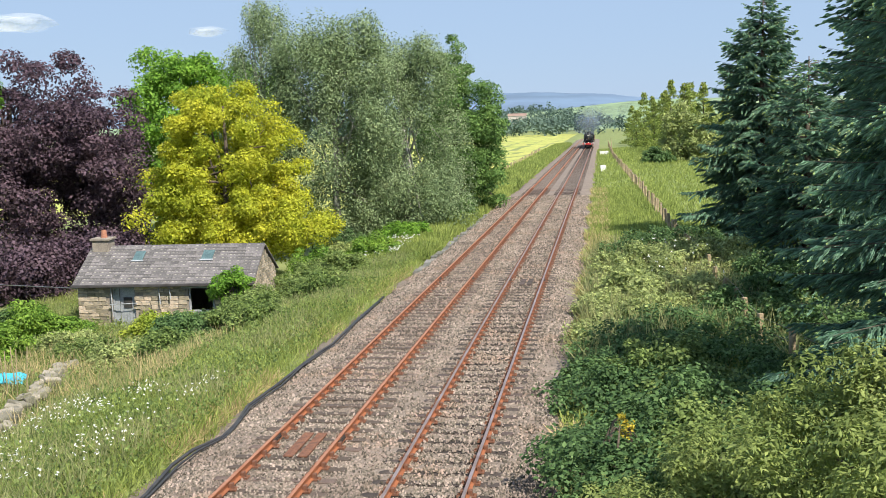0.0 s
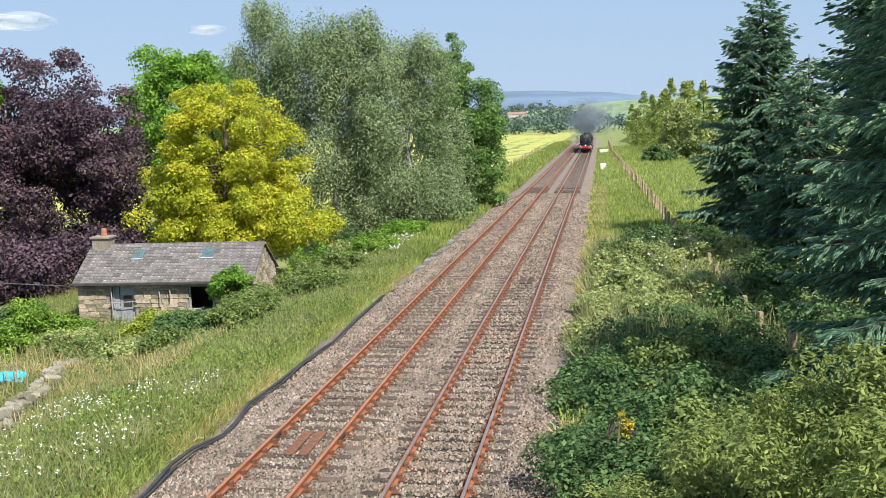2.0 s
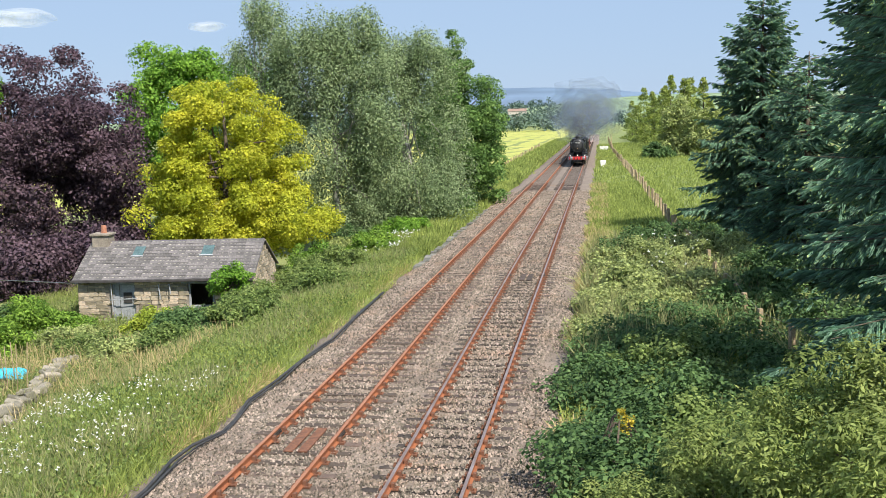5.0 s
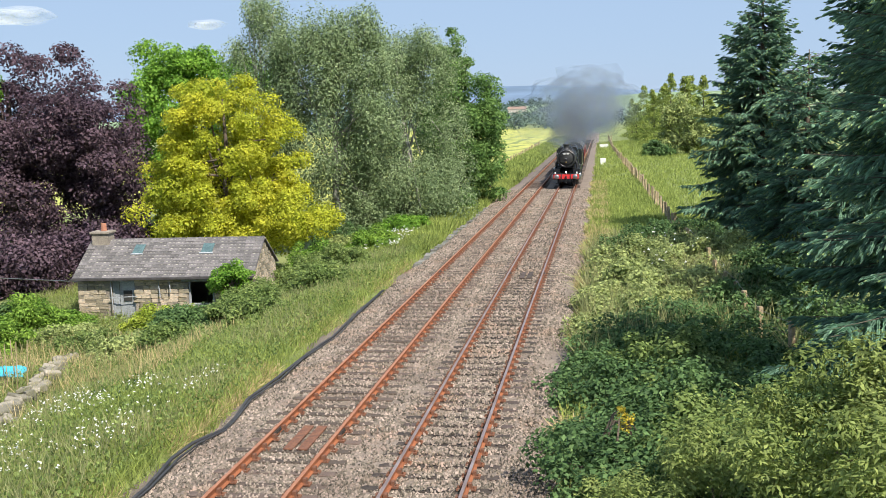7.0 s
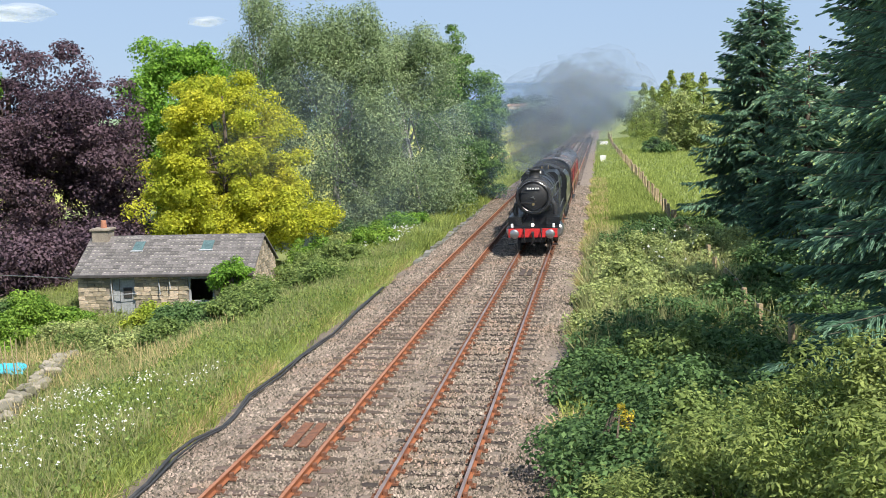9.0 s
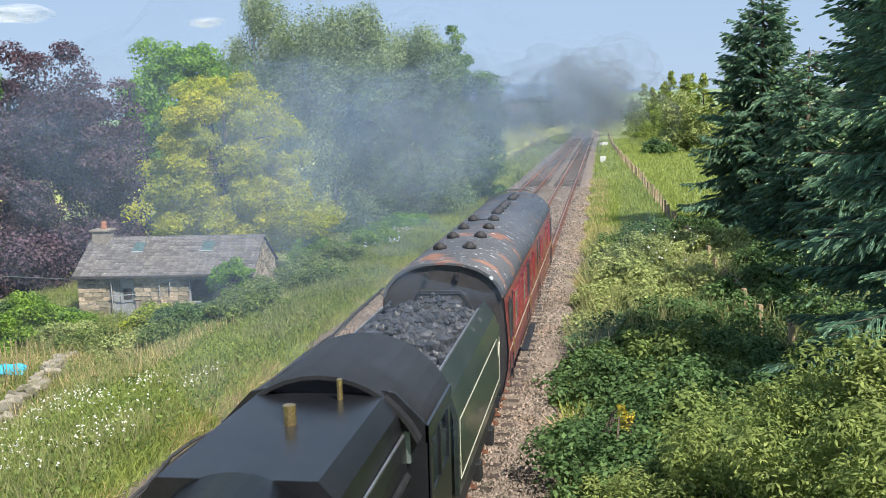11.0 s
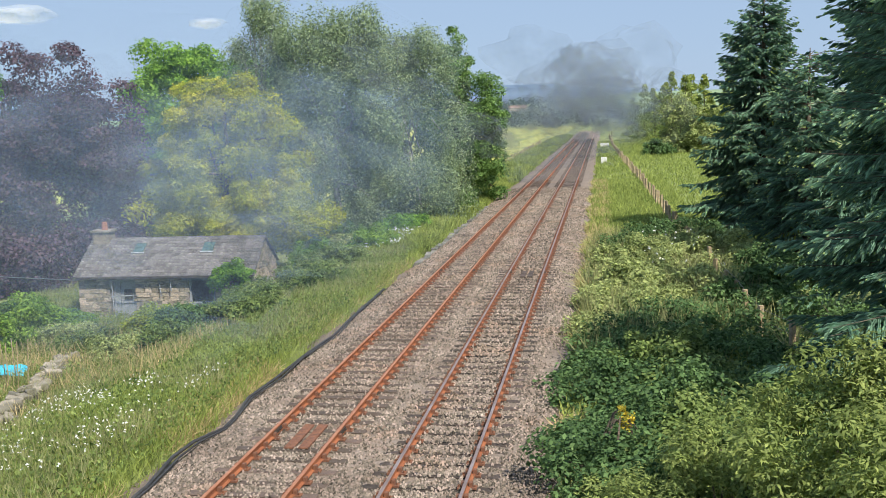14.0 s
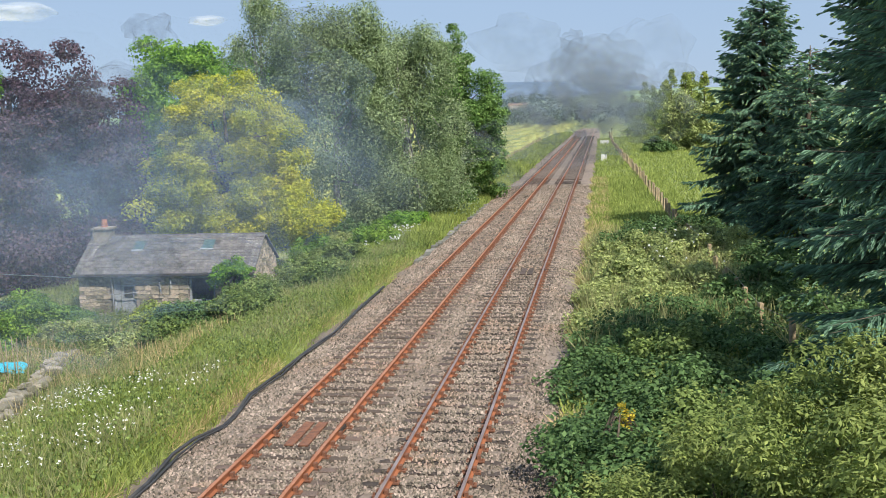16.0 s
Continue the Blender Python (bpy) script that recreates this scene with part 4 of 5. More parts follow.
    for i in range(5):
        part("door_plank", box(1.99 + i * 0.145, 2.12 + i * 0.145, 0.115, 0.14, 0.02, 0.75, 0.006), M_OLDWOOD, door)
    # solid dark panel on the door, painted as the unlit room behind it
    part("door_pane", box(2.15, 2.55, 0.10, 0.135, 0.95, 1.45), M_ROOMSHADE, door, "dark panel painted as the shade of an empty pane")
    for u in (1.66, 2.70):
        part("door_post", box(u, u + 0.09, 0.05, 0.25, 0, 1.95, 0.01), M_OLDWOOD, root)
    part("shutter_board", box(1.70, 1.96, 0.10, 0.15, 0.3, 1.9, 0.006), M_OLDWOOD, root)
    for u, z0, z1 in ((1.75, 0.6, 2.15), (4.05, 1.15, 1.9), (4.55, 1.4, 2.1)):
        part("leaning_pole", cyl((u, -0.25, z0), (u - 0.12, -0.12, z1), 0.025, seg=8), M_OLDWOOD, root)
    part("rail_pole", cyl((1.6, -0.2, 1.15), (2.9, -0.15, 1.2), 0.025, seg=8), M_OLDWOOD, root)
    for u in (5.32, 6.46):
        part("window_jamb", box(u, u + 0.08, 0.06, 0.2, 0.75, 1.88, 0.01), M_OLDWOOD, root)
    part("window_sill", box(5.2, 6.65, -0.06, 0.3, 0.70, 0.78, 0.015), M_OLDWOOD, root)
    ch = part("chimney", box(0.02, 0.85, W / 2 - 0.42, W / 2 + 0.42, H + 0.6, H + RISE + 0.40, 0.03), M_WALLCORE, root, "square stone chimney stack")
    part("chimney_cap", box(-0.06, 0.93, W / 2 - 0.5, W / 2 + 0.5, H + RISE + 0.40, H + RISE + 0.52, 0.03), M_WALLCORE, ch)
    part("chimney_pot", cyl((0.5, W / 2, H + RISE + 0.5), (0.5, W / 2, H + RISE + 0.9), 0.16, 0.12, 14), M_POT, ch, "small red clay chimney pot")
    # ivy over the front corner
    shrub("green ivy climbing over the corner of the hut roof", (-17.0, 45.5, -0.3), (1.1, 0.6, 0.7), 34, 0.3, 130, 0.13, L_BRIGHT, 111, "ivy", low=-0.9)


build_hut()

# ------------------------------------------------ fences, cable, kerb blocks, garden
M_POST = mat("weathered_fence_post", (0.42, 0.33, 0.20), (0.28, 0.21, 0.13), 3, 30, 0.9, bump=0.5)
M_WIRE = mat("galvanised_wire", (0.3, 0.3, 0.3), (0.25, 0.25, 0.25), 3, 30, 0.5, 0.8)
M_CABLE = mat("black_rubber_cable", (0.03, 0.03, 0.033), (0.05, 0.05, 0.05), 3, 30, 0.6)
M_CONC = mat("grey_concrete_block", (0.20, 0.19, 0.17), (0.12, 0.12, 0.10), 3, 25, 0.9, obj_rand=0.4, bump=0.5)
M_BLUE = mat("turquoise_plastic_sheet", (0.05, 0.42, 0.55), (0.04, 0.32, 0.45), 3, 25, 0.5)


def fence(label, path, spacing, h, r):
    root = tagged(new("fence"), label, "fence")
    pts = [Vector((x, y, 0)) for x, y in path]
    spots, carry = [], 0.0
    for a, b in zip(pts, pts[1:]):
        d = (b - a).length
        t = carry
        while t < d:
            spots.append(a.lerp(b, t / d))
            t += spacing
        carry = t - d
    rng = random.Random(9)
    me = bpy.data.meshes.new("post")
    b2 = box(-r, r, -r, r, -0.3, h, 0.015)
    b2.to_mesh(me), b2.free()
    me.materials.append(M_POST)
    for p in spots:
        o = child("post", me, root)
        o.location = (p.x + rng.uniform(-0.05, 0.05), p.y, float(ground_z(p.x, p.y)))
        o.rotation_euler = (rng.uniform(-0.05, 0.05), rng.uniform(-0.06, 0.06), rng.uniform(0, 1))
        o.scale.z = rng.uniform(0.9, 1.1)
    for k in (0.35, 0.65, 0.95):
        part("wire", bm_tube(bmesh.new(), [(p.x, p.y, float(ground_z(p.x, p.y)) + h * k) for p in spots], 0.006, 4), M_WIRE, root)


fence("weathered post and wire fence along the railway", [(5.6, 26), (4.7, 31), (4.2, 60), (4.05, 76), (3.75, 104), (2.95, 150), (2.2, 205), (2.0, 300)], 2.6, 1.15, 0.07)
fence("weathered post and wire fence beside the hay field", [(-13.6, 96), (-13.8, 130), (-14.2, 180), (-15, 260)], 3.0, 1.15, 0.06)


def small_things():
    pts = [(-8.8, 16.5), (-8.9, 18.6), (-9.05, 20.2), (-9.02, 21.3), (-8.75, 22.4), (-8.8, 23.4), (-9.0, 24.9), (-8.97, 27.2), (-8.92, 29.3), (-8.86, 31.7), (-8.8, 32.8), (-8.9, 36), (-9.05, 42)]
    for off, r in ((0.0, 0.04), (0.1, 0.025)):
        cb = part("lineside_cable", bm_tube(bmesh.new(), [(x + off * (1 + 0.5 * math.sin(y)), y, -0.22 - 0.02 * off + 0.03 * math.sin(y * 1.3)) for x, y in pts], r, 8), M_CABLE, smooth=True)
        tagged(cb, "thick black cable lying along the ballast edge", "cable", "lineside cables")
    rng = random.Random(3)
    troughs = tagged(new("cable_trough"), "row of broken concrete troughing blocks along the ballast", "trough")
    for i in range(30):
        y = 50 + i * 1.05
        o = part("trough_block", box(-0.16, 0.16, -0.46, 0.46, -0.15, 0.12, 0.02), M_CONC, troughs)
        o.location = (-8.95 + rng.uniform(-0.06, 0.06), y, -0.36 + rng.uniform(-0.06, 0.06))
        o.rotation_euler = (rng.uniform(-0.08, 0.08), rng.uniform(-0.1, 0.1), rng.uniform(-0.1, 0.1))
    # boards laid between the rails at the joint
    for cx, jy in ((TRACKS["left"], 21.9), (TRACKS["right"], 45.6)):
        for dx in (-0.14, 0.18):
            pl = part("timber_plank", box(-0.11, 0.11, -0.85, 0.85, -0.172, -0.13, 0.01), MATS["weathered_timber_sleeper" if cx > -4 else "rusty_cast_iron_chair"])
            pl.location = (cx + dx, jy - 0.2, 0)
            tagged(pl, "reddish plank laid between the rails at a joint", "plank", "planks between the rails")
    # dry-stone garden wall with a blue sheet and bean poles
    wall = tagged(new("garden_wall"), "low tumbled dry-stone garden wall", "wall")
    stone = bpy.data.meshes.new("stone")
    b2 = box(-0.2, 0.2, -0.14, 0.14, -0.09, 0.09, 0.04)
    b2.to_mesh(stone), b2.free()
    stone.materials.append(mat("mossy_field_stone", (0.27, 0.24, 0.19), (0.17, 0.16, 0.11), 3, 25, 0.95, obj_rand=0.4, bump=0.8))
    for i in range(170):
        f = rng.random()
        h = rng.uniform(0, 0.7) * (1.0 - 0.5 * f)
        x, y = -18.5 - 3.0 * (f - 0.3), 27.5 + 9.5 * f
        o = child("stone", stone, wall)
        o.location = (x + rng.uniform(-0.25, 0.25), y, float(ground_z(x, y)) + 0.05 + h)
        o.rotation_euler = (rng.uniform(-0.4, 0.4), rng.uniform(-0.3, 0.3), rng.uniform(0, 3))
        o.scale = [rng.uniform(0.7, 1.4) for _ in range(3)]
    gz = float(ground_z(-20.3, 32.5))
    bm = bmesh.new()
    bmesh.ops.create_grid(bm, x_segments=14, y_segments=10, size=0.5)
    for v in bm.verts:
        v.co = Vector((v.co.x * 1.6, v.co.y * 1.1, 0.06 * noise.noise(v.co * 5) + 0.08 * noise.noise(v.co * 2.2)))
    sh = part("plastic_sheet", bm, M_BLUE)
    sh.modifiers.new("thickness", "SOLIDIFY").thickness = 0.02
    sh.matrix_basis = pose(-21.0, 33.6, gz + 0.45, 14, 8, 20) @ Matrix.Diagonal((0.6, 0.7, 1, 1))
    tagged(sh, "crumpled turquoise plastic sheet over a garden bed", "sheet")
    for i in range(6):
        x, y = -20.3 + i * 0.13, 31.6 + 0.35 * (i % 3)
        tagged(part("bean_pole", cyl((x, y, gz), (x - 0.25 + 0.08 * i, y, gz + 1.9), 0.018, seg=6), M_POST), "thin wooden bean pole in the garden", "pole", "bean poles")
    tagged(part("overhead_wire", bm_tube(bmesh.new(), [(-60, 60, 1.6), (-42, 54, -1.2), (-24.6, 45.4, -0.4)], 0.022, 5), M_WIRE), "pale overhead wire running to the hut", "wire")
    # small white cabinet and post by the far line
    tagged(part("lineside_cabinet", box(-0.4, 0.4, -0.3, 0.3, -0.4, 0.55, 0.03), mat("white_painted_box", (0.75, 0.75, 0.72), (0.6, 0.6, 0.58), 3, 20, 0.6)), "small white lineside cabinet in the grass", "cabinet").location = (0.3, 150, 0)
    tagged(part("marker_board", box(-0.9, 0.9, -0.05, 0.05, -0.3, 0.5, 0.02), MATS["white_painted_box"]), "low white marker board beside the far track", "sign").location = (0.6, 222, 0)
    tagged(part("telegraph_post", cyl((2.2, 215, -0.4), (2.0, 215, 3.2), 0.09, 0.07, 8), M_POST), "dark timber post beside the fence", "post")


small_things()
# ------------------------------------------------ train
M_BLACK = mat("gloss_black_paint", (0.009, 0.010, 0.012), (0.014, 0.015, 0.018), 2, 20, 0.3, sheen=0.45)
M_SOOT = mat("sooty_smokebox_black", (0.010, 0.0105, 0.012), (0.017, 0.017, 0.019), 3, 30, 0.6, bump=0.15)
M_RED = mat("buffer_beam_red", (0.62, 0.035, 0.04), (0.5, 0.03, 0.03), 3, 30, 0.4)
M_STEEL = mat("dull_bare_steel", (0.42, 0.42, 0.43), (0.30, 0.30, 0.31), 4, 40, 0.35, 0.85)
M_WHITE = mat("white_paint", (0.8, 0.8, 0.78), (0.7, 0.7, 0.68), 4, 30, 0.5)
M_BRASS = mat("polished_brass", (0.6, 0.45, 0.2), (0.5, 0.35, 0.15), 4, 30, 0.3, 0.9)
M_COAL = mat("black_lump_coal", (0.022, 0.023, 0.027), (0.045, 0.047, 0.056), 1.5, 14, 0.5, island=0.5, bump=0.6, bump_scale=20, sheen=0.8)
M_TENDER = mat("lined_black_green_tender_paint", (0.018, 0.026, 0.024), (0.028, 0.035, 0.033), 1, 12, 0.3, coat=0.3)
M_LINE = mat("cream_lining", (0.62, 0.60, 0.48), (0.5, 0.48, 0.38), 4, 30, 0.5)
M_MAROON = mat("maroon_coach_paint", (0.26, 0.034, 0.030), (0.21, 0.028, 0.026), 0.8, 10, 0.38, coat=0.2)
M_ROOF = mat("flaking_grey_roof_paint", (0.058, 0.063, 0.075), (0.08, 0.085, 0.098), 0.5, 12, 0.6, bump=0.25, bump_scale=8, third=(0.21, 0.10, 0.068), third_scale=0.9, third_at=0.57, flake=(0.62, 0.63, 0.64))
M_COACHEND = mat("black_coach_end", (0.02, 0.018, 0.018), (0.032, 0.027, 0.027), 1, 12, 0.7)
M_PANE = mat("coach_window_glass", (0.16, 0.20, 0.19), (0.10, 0.13, 0.12), 1, 6, 0.08, sheen=1.0)
M_LAMP = bpy.data.materials.new("lit_headlamp")
M_LAMP.use_nodes = True
M_LAMP.node_tree.nodes["Principled BSDF"].inputs["Emission Color"].default_value = (1.0, 0.88, 0.8, 1)
M_LAMP.node_tree.nodes["Principled BSDF"].inputs["Emission Strength"].default_value = 3.0

TRACK_X = TRACKS["right"]
SPEED, AT, FRONT = 24.35, 9.2, 45.0


def nose(t):
    """Where the engine's buffers stand along the line at t seconds."""
    return FRONT + SPEED * (AT - t)


MOVING, WHEELS, RODS = [], [], []


def lathe(profile, seg=28):
    """Rings of (radius, z) round the local y axis: profile of (y, r, cz)."""
    bm = bmesh.new()
    rings = [[bm.verts.new((r * math.sin(2 * math.pi * k / seg), y, cz + r * math.cos(2 * math.pi * k / seg))) for k in range(seg)] for y, r, cz in profile]
    for a, b in zip(rings, rings[1:]):
        for k in range(seg):
            bm.faces.new((a[k], a[(k + 1) % seg], b[(k + 1) % seg], b[k]))
    bm.faces.new(rings[0][::-1])
    bm.faces.new(rings[-1])
    return bm


def prism(section, y0, y1):
    """A closed (x, z) outline drawn out along y."""
    bm = bmesh.new()
    a = [bm.verts.new((x, y0, z)) for x, z in section]
    b = [bm.verts.new((x, y1, z)) for x, z in section]
    n = len(section)
    for i in range(n):
        bm.faces.new((a[i], a[(i + 1) % n], b[(i + 1) % n], b[i]))
    bm.faces.new(a[::-1])
    bm.faces.new(b)
    return bm


def wheelset(parent, y, r, spokes, crank=False):
    """Two spoked wheels on an axle; turns as one piece round x."""
    bm = bmesh.new()
    bm_cyl(bm, (-0.72, 0, 0), (0.72, 0, 0), 0.08, seg=10)
    for sx in (-1, 1):
        x = sx * 0.72
        seg = 32
        for r0, r1, xa, xb in ((r - 0.13, r, x - 0.065, x + 0.065), (0.0, 0.16, x - 0.1, x + 0.1)):
            rings = []
            for rr, xx in ((max(r0, 0.01), xa), (r1, xa), (r1, xb), (max(r0, 0.01), xb)):
                rings.append([bm.verts.new((xx, rr * math.cos(2 * math.pi * k / seg), rr * math.sin(2 * math.pi * k / seg))) for k in range(seg)])
            for i in range(4):
                for k in range(seg):
                    p, q = rings[i], rings[(i + 1) % 4]
                    bm.faces.new((p[k], p[(k + 1) % seg], q[(k + 1) % seg], q[k]))
        for k in range(spokes):
            a = 2 * math.pi * k / spokes
            bm_cyl(bm, (x, 0.12 * math.cos(a), 0.12 * math.sin(a)), (x, (r - 0.1) * math.cos(a), (r - 0.1) * math.sin(a)), 0.035, 0.028, 6)
        if crank:
            bm_cyl(bm, (x, 0.33, 0), (x + sx * 0.22, 0.33, 0), 0.07, seg=10)
    w = part("wheelset", bm, M_BLACK if crank else M_SOOT, parent)
    w.location = (0, y, r)
    WHEELS.append((w, y, r))
    return w


def build_engine():
    root = tagged(new("steam_locomotive"), "black steam locomotive with red buffer beam and lit headlamp", "locomotive")
    beam = part("buffer_beam", box(-1.2, 1.2, 0.55, 0.62, 0.80, 1.24, 0.01), M_RED, root, "bright red buffer beam")
    for sx in (-1, 1):
        b = part("buffer", lathe([(0.0, 0.02, 0), (0.01, 0.2, 0), (0.04, 0.23, 0), (0.08, 0.22, 0), (0.09, 0.08, 0), (0.28, 0.08, 0), (0.29, 0.13, 0), (0.55, 0.16, 0)]), M_STEEL, beam, "grey steel buffer", True)
        b.location = (sx * 0.87, 0, 1.03)
        lamp = part("lamp", box(-0.06, 0.06, 0.52, 0.66, 1.28, 1.48, 0.025), M_WHITE, root, "white headlamp bracket lamp")
        lamp.location.x = sx * 1.02
        part("front_step", box(sx * 1.08 - 0.14, sx * 1.08 + 0.14, 0.66, 0.95, 0.42, 0.46), M_BLACK, root)
        part("guard_iron", box(sx * 0.72 - 0.03, sx * 0.72 + 0.03, 0.8, 0.86, 0.12, 0.9), M_BLACK, root)
        part("brake_hose", bm_tube(bmesh.new(), [(sx * 0.42, 0.54, 1.25), (sx * 0.42, 0.42, 1.1), (sx * 0.42, 0.40, 0.7), (sx * 0.40, 0.5, 0.55)], 0.035, 7), M_SOOT, root)
        # sloping front plates and high running plate
        part("running_plate", box(min(sx * 0.62, sx * 1.28), max(sx * 0.62, sx * 1.28), 1.55, 10.5, 1.66, 1.71), M_BLACK, root)
        part("valance", box(sx * 1.27 - 0.02, sx * 1.27 + 0.02, 1.55, 10.5, 1.50, 1.68), M_BLACK, root)
        part("front_drop_plate", box(min(sx * 0.62, sx * 1.28), max(sx * 0.62, sx * 1.28), 1.50, 1.56, 1.28, 1.71), M_BLACK, root)
        cylr = part("cylinder", cyl((sx * 1.08, 2.0, 0.98), (sx * 1.08, 3.35, 0.98), 0.36, seg=20), M_BLACK, root)
        part("cylinder_cover", cyl((sx * 1.08, 1.93, 0.98), (sx * 1.08, 2.0, 0.98), 0.26, 0.36, 20), M_STEEL, cylr)
        part("steam_chest", cyl((sx * 1.05, 1.95, 1.45), (sx * 1.05, 3.4, 1.45), 0.2, seg=16), M_BLACK, root)
        part("slide_bar", box(sx * 1.08 - 0.04, sx * 1.08 + 0.04, 3.35, 4.7, 1.15, 1.22), M_STEEL, root)
        part("handrail", bm_tube(bmesh.new(), [(sx * 0.80, 1.5, 3.05), (sx * 0.93, 3.0, 3.10), (sx * 1.0, 7.6, 3.12), (sx * 1.02, 10.4, 3.15)], 0.02, 6), M_STEEL, root)
        part("steam_pipe", bm_tube(bmesh.new(), [(sx * 0.72, 2.9, 2.55), (sx * 0.98, 2.9, 2.2), (sx * 1.02, 2.9, 1.6)], 0.13, 9), M_SOOT, root)
        part("ejector_pipe", bm_tube(bmesh.new(), [(sx * 0.93, 3.7, 2.55), (sx * 1.0, 6.0, 2.6), (sx * 1.05, 10.4, 2.65)], 0.05, 7), M_SOOT, root)
        for y in (6.1, 8.23, 10.56):
            part("splasher", cyl((sx * 0.68, y, 0.93), (sx * 1.02, y, 0.93), 1.0, seg=28), M_BLACK, root)
        rod = part("coupling_rod", box(sx * 1.0 - 0.03, sx * 1.0 + 0.03, 6.0, 10.7, -0.06, 0.06, 0.01), M_STEEL, root)
        RODS.append((rod, 0.915))
        part("reversing_rod", box(sx * 1.15 - 0.02, sx * 1.15 + 0.02, 5.2, 10.4, 1.86, 1.92), M_STEEL, root)
    part("draw_hook", box(-0.06, 0.06, 0.22, 0.56, 0.94, 1.10, 0.02), M_SOOT, beam)
    part("screw_coupling", bm_tube(bmesh.new(), [(0, 0.26, 1.0), (0.06, 0.28, 0.75), (-0.05, 0.34, 0.5), (0.05, 0.42, 0.42)], 0.06, 7), M_SOOT, beam)
    part("frame", box(-0.6, 0.6, 0.62, 12.6, 0.55, 1.30), M_BLACK, root)
    part("front_platform", box(-1.26, 1.26, 0.55, 1.55, 1.25, 1.29), M_BLACK, root)
    part("front_lamp", lathe([(0.46, 0.02, 0), (0.47, 0.075, 0), (0.62, 0.075, 0)], 14), M_LAMP, root, "lit round headlamp").location = (0, 0, 1.42)
    part("lamp_iron", box(-0.02, 0.02, 0.7, 0.74, 1.29, 1.75), M_BLACK, root)
    # smokebox, boiler, firebox
    sb = part("smokebox", lathe([(1.42, 0.02, 2.72), (1.42, 0.84, 2.72), (1.47, 0.90, 2.72), (3.7, 0.90, 2.72)], 36), M_SOOT, root)
    door = part("smokebox_door", lathe([(1.25, 0.02, 2.72), (1.28, 0.30, 2.72), (1.36, 0.60, 2.72), (1.43, 0.72, 2.72)], 32), M_SOOT, sb, "domed black smokebox door", True)
    part("door_ring", lathe([(1.41, 0.72, 2.72), (1.39, 0.75, 2.72), (1.41, 0.78, 2.72)], 32), M_BLACK, door)
    part("door_handle", bm_cyl(cyl((0, 1.16, 2.72), (0, 1.28, 2.72), 0.04, seg=8), (-0.12, 1.18, 2.72), (0.10, 1.18, 2.66), 0.018, seg=6), M_STEEL, door)
    for z in (2.45, 2.98):
        part("hinge_strap", box(-0.62, 0.1, 1.27, 1.31, z - 0.035, z + 0.035), M_SOOT, door)
    np_ = part("number_plate", box(-0.36, 0.36, 1.24, 1.27, 3.08, 3.22, 0.01), M_BLACK, door, "black plate with white bars")
    for i in range(5):
        part("plate_bar", box(-0.31 + i * 0.13, -0.22 + i * 0.13, 1.228, 1.238, 3.105, 3.195), M_WHITE, np_)
    part("shed_plate", lathe([(1.15, 0.02, 0), (1.16, 0.07, 0), (1.19, 0.07, 0)], 14), M_BRASS, door).location = (0, 0.07, 2.36)
    part("top_handrail", bm_tube(bmesh.new(), [(0.80 * math.sin(a), 1.33, 2.72 + 0.80 * math.cos(a)) for a in np.linspace(-1.0, 1.0, 13)], 0.016, 6), M_STEEL, door)
    part("boiler", lathe([(3.7, 0.80, 2.72), (3.72, 0.82, 2.72), (7.6, 0.93, 2.74)], 36), M_BLACK, root, smooth=True)
    for y in (4.4, 5.6, 6.8):
        part("boiler_band", lathe([(y, 0.845 + 0.028 * (y - 3.7) / 1.0 + 0.0, 2.73), (y + 0.06, 0.847 + 0.028 * (y - 3.7), 2.73)], 36), M_SOOT, root)
    fb = [(-1.0, 1.5), (-1.02, 2.9), (-0.95, 3.4), (-0.78, 3.60), (0.78, 3.60), (0.95, 3.4), (1.02, 2.9), (1.0, 1.5)]
    part("firebox", prism(fb, 7.6, 10.6), M_BLACK, root)
    chim = part("chimney", lathe([(0, 0.40, 0), (0.06, 0.30, 0), (0.2, 0.26, 0), (0.40, 0.26, 0), (0.44, 0.31, 0), (0.52, 0.30, 0)], 24), M_SOOT, root, "short black chimney", True)
    chim.matrix_basis = pose(0, 2.5, 3.54, 90)
    dome = part("dome", lathe([(0, 0.46, 0), (0.06, 0.36, 0), (0.22, 0.33, 0), (0.33, 0.22, 0), (0.36, 0.03, 0)], 24), M_BLACK, root, smooth=True)
    dome.matrix_basis = pose(0, 6.0, 3.52, 90)
    part("safety_valve", cyl((0, 9.3, 3.58), (0, 9.3, 3.82), 0.07, seg=10), M_BRASS, root)
    part("whistle", cyl((0.3, 10.3, 3.55), (0.3, 10.3, 3.85), 0.035, seg=8), M_BRASS, root)
    # cab
    for sx in (-1, 1):
        bm = box(sx * 1.29 - 0.02, sx * 1.29 + 0.02, 10.6, 12.2, 1.45, 2.35)
        for y0, y1 in ((10.6, 10.75), (11.35, 11.5), (12.05, 12.2)):
            bm_box(bm, sx * 1.29 - 0.02, sx * 1.29 + 0.02, y0, y1, 2.35, 3.0)
        bm_box(bm, sx * 1.27 - 0.02, sx * 1.27 + 0.02, 10.6, 12.5, 3.0, 3.22)
        part("cab_side", bm, M_BLACK, root)
        part("cab_step", box(sx * 1.2 - 0.15, sx * 1.2 + 0.15, 12.0, 12.5, 0.5, 0.54), M_BLACK, root)
        part("cab_window", box(sx * 0.85 - 0.22, sx * 0.85 + 0.22, 10.57, 10.6, 2.75, 3.15), M_PANE, root)
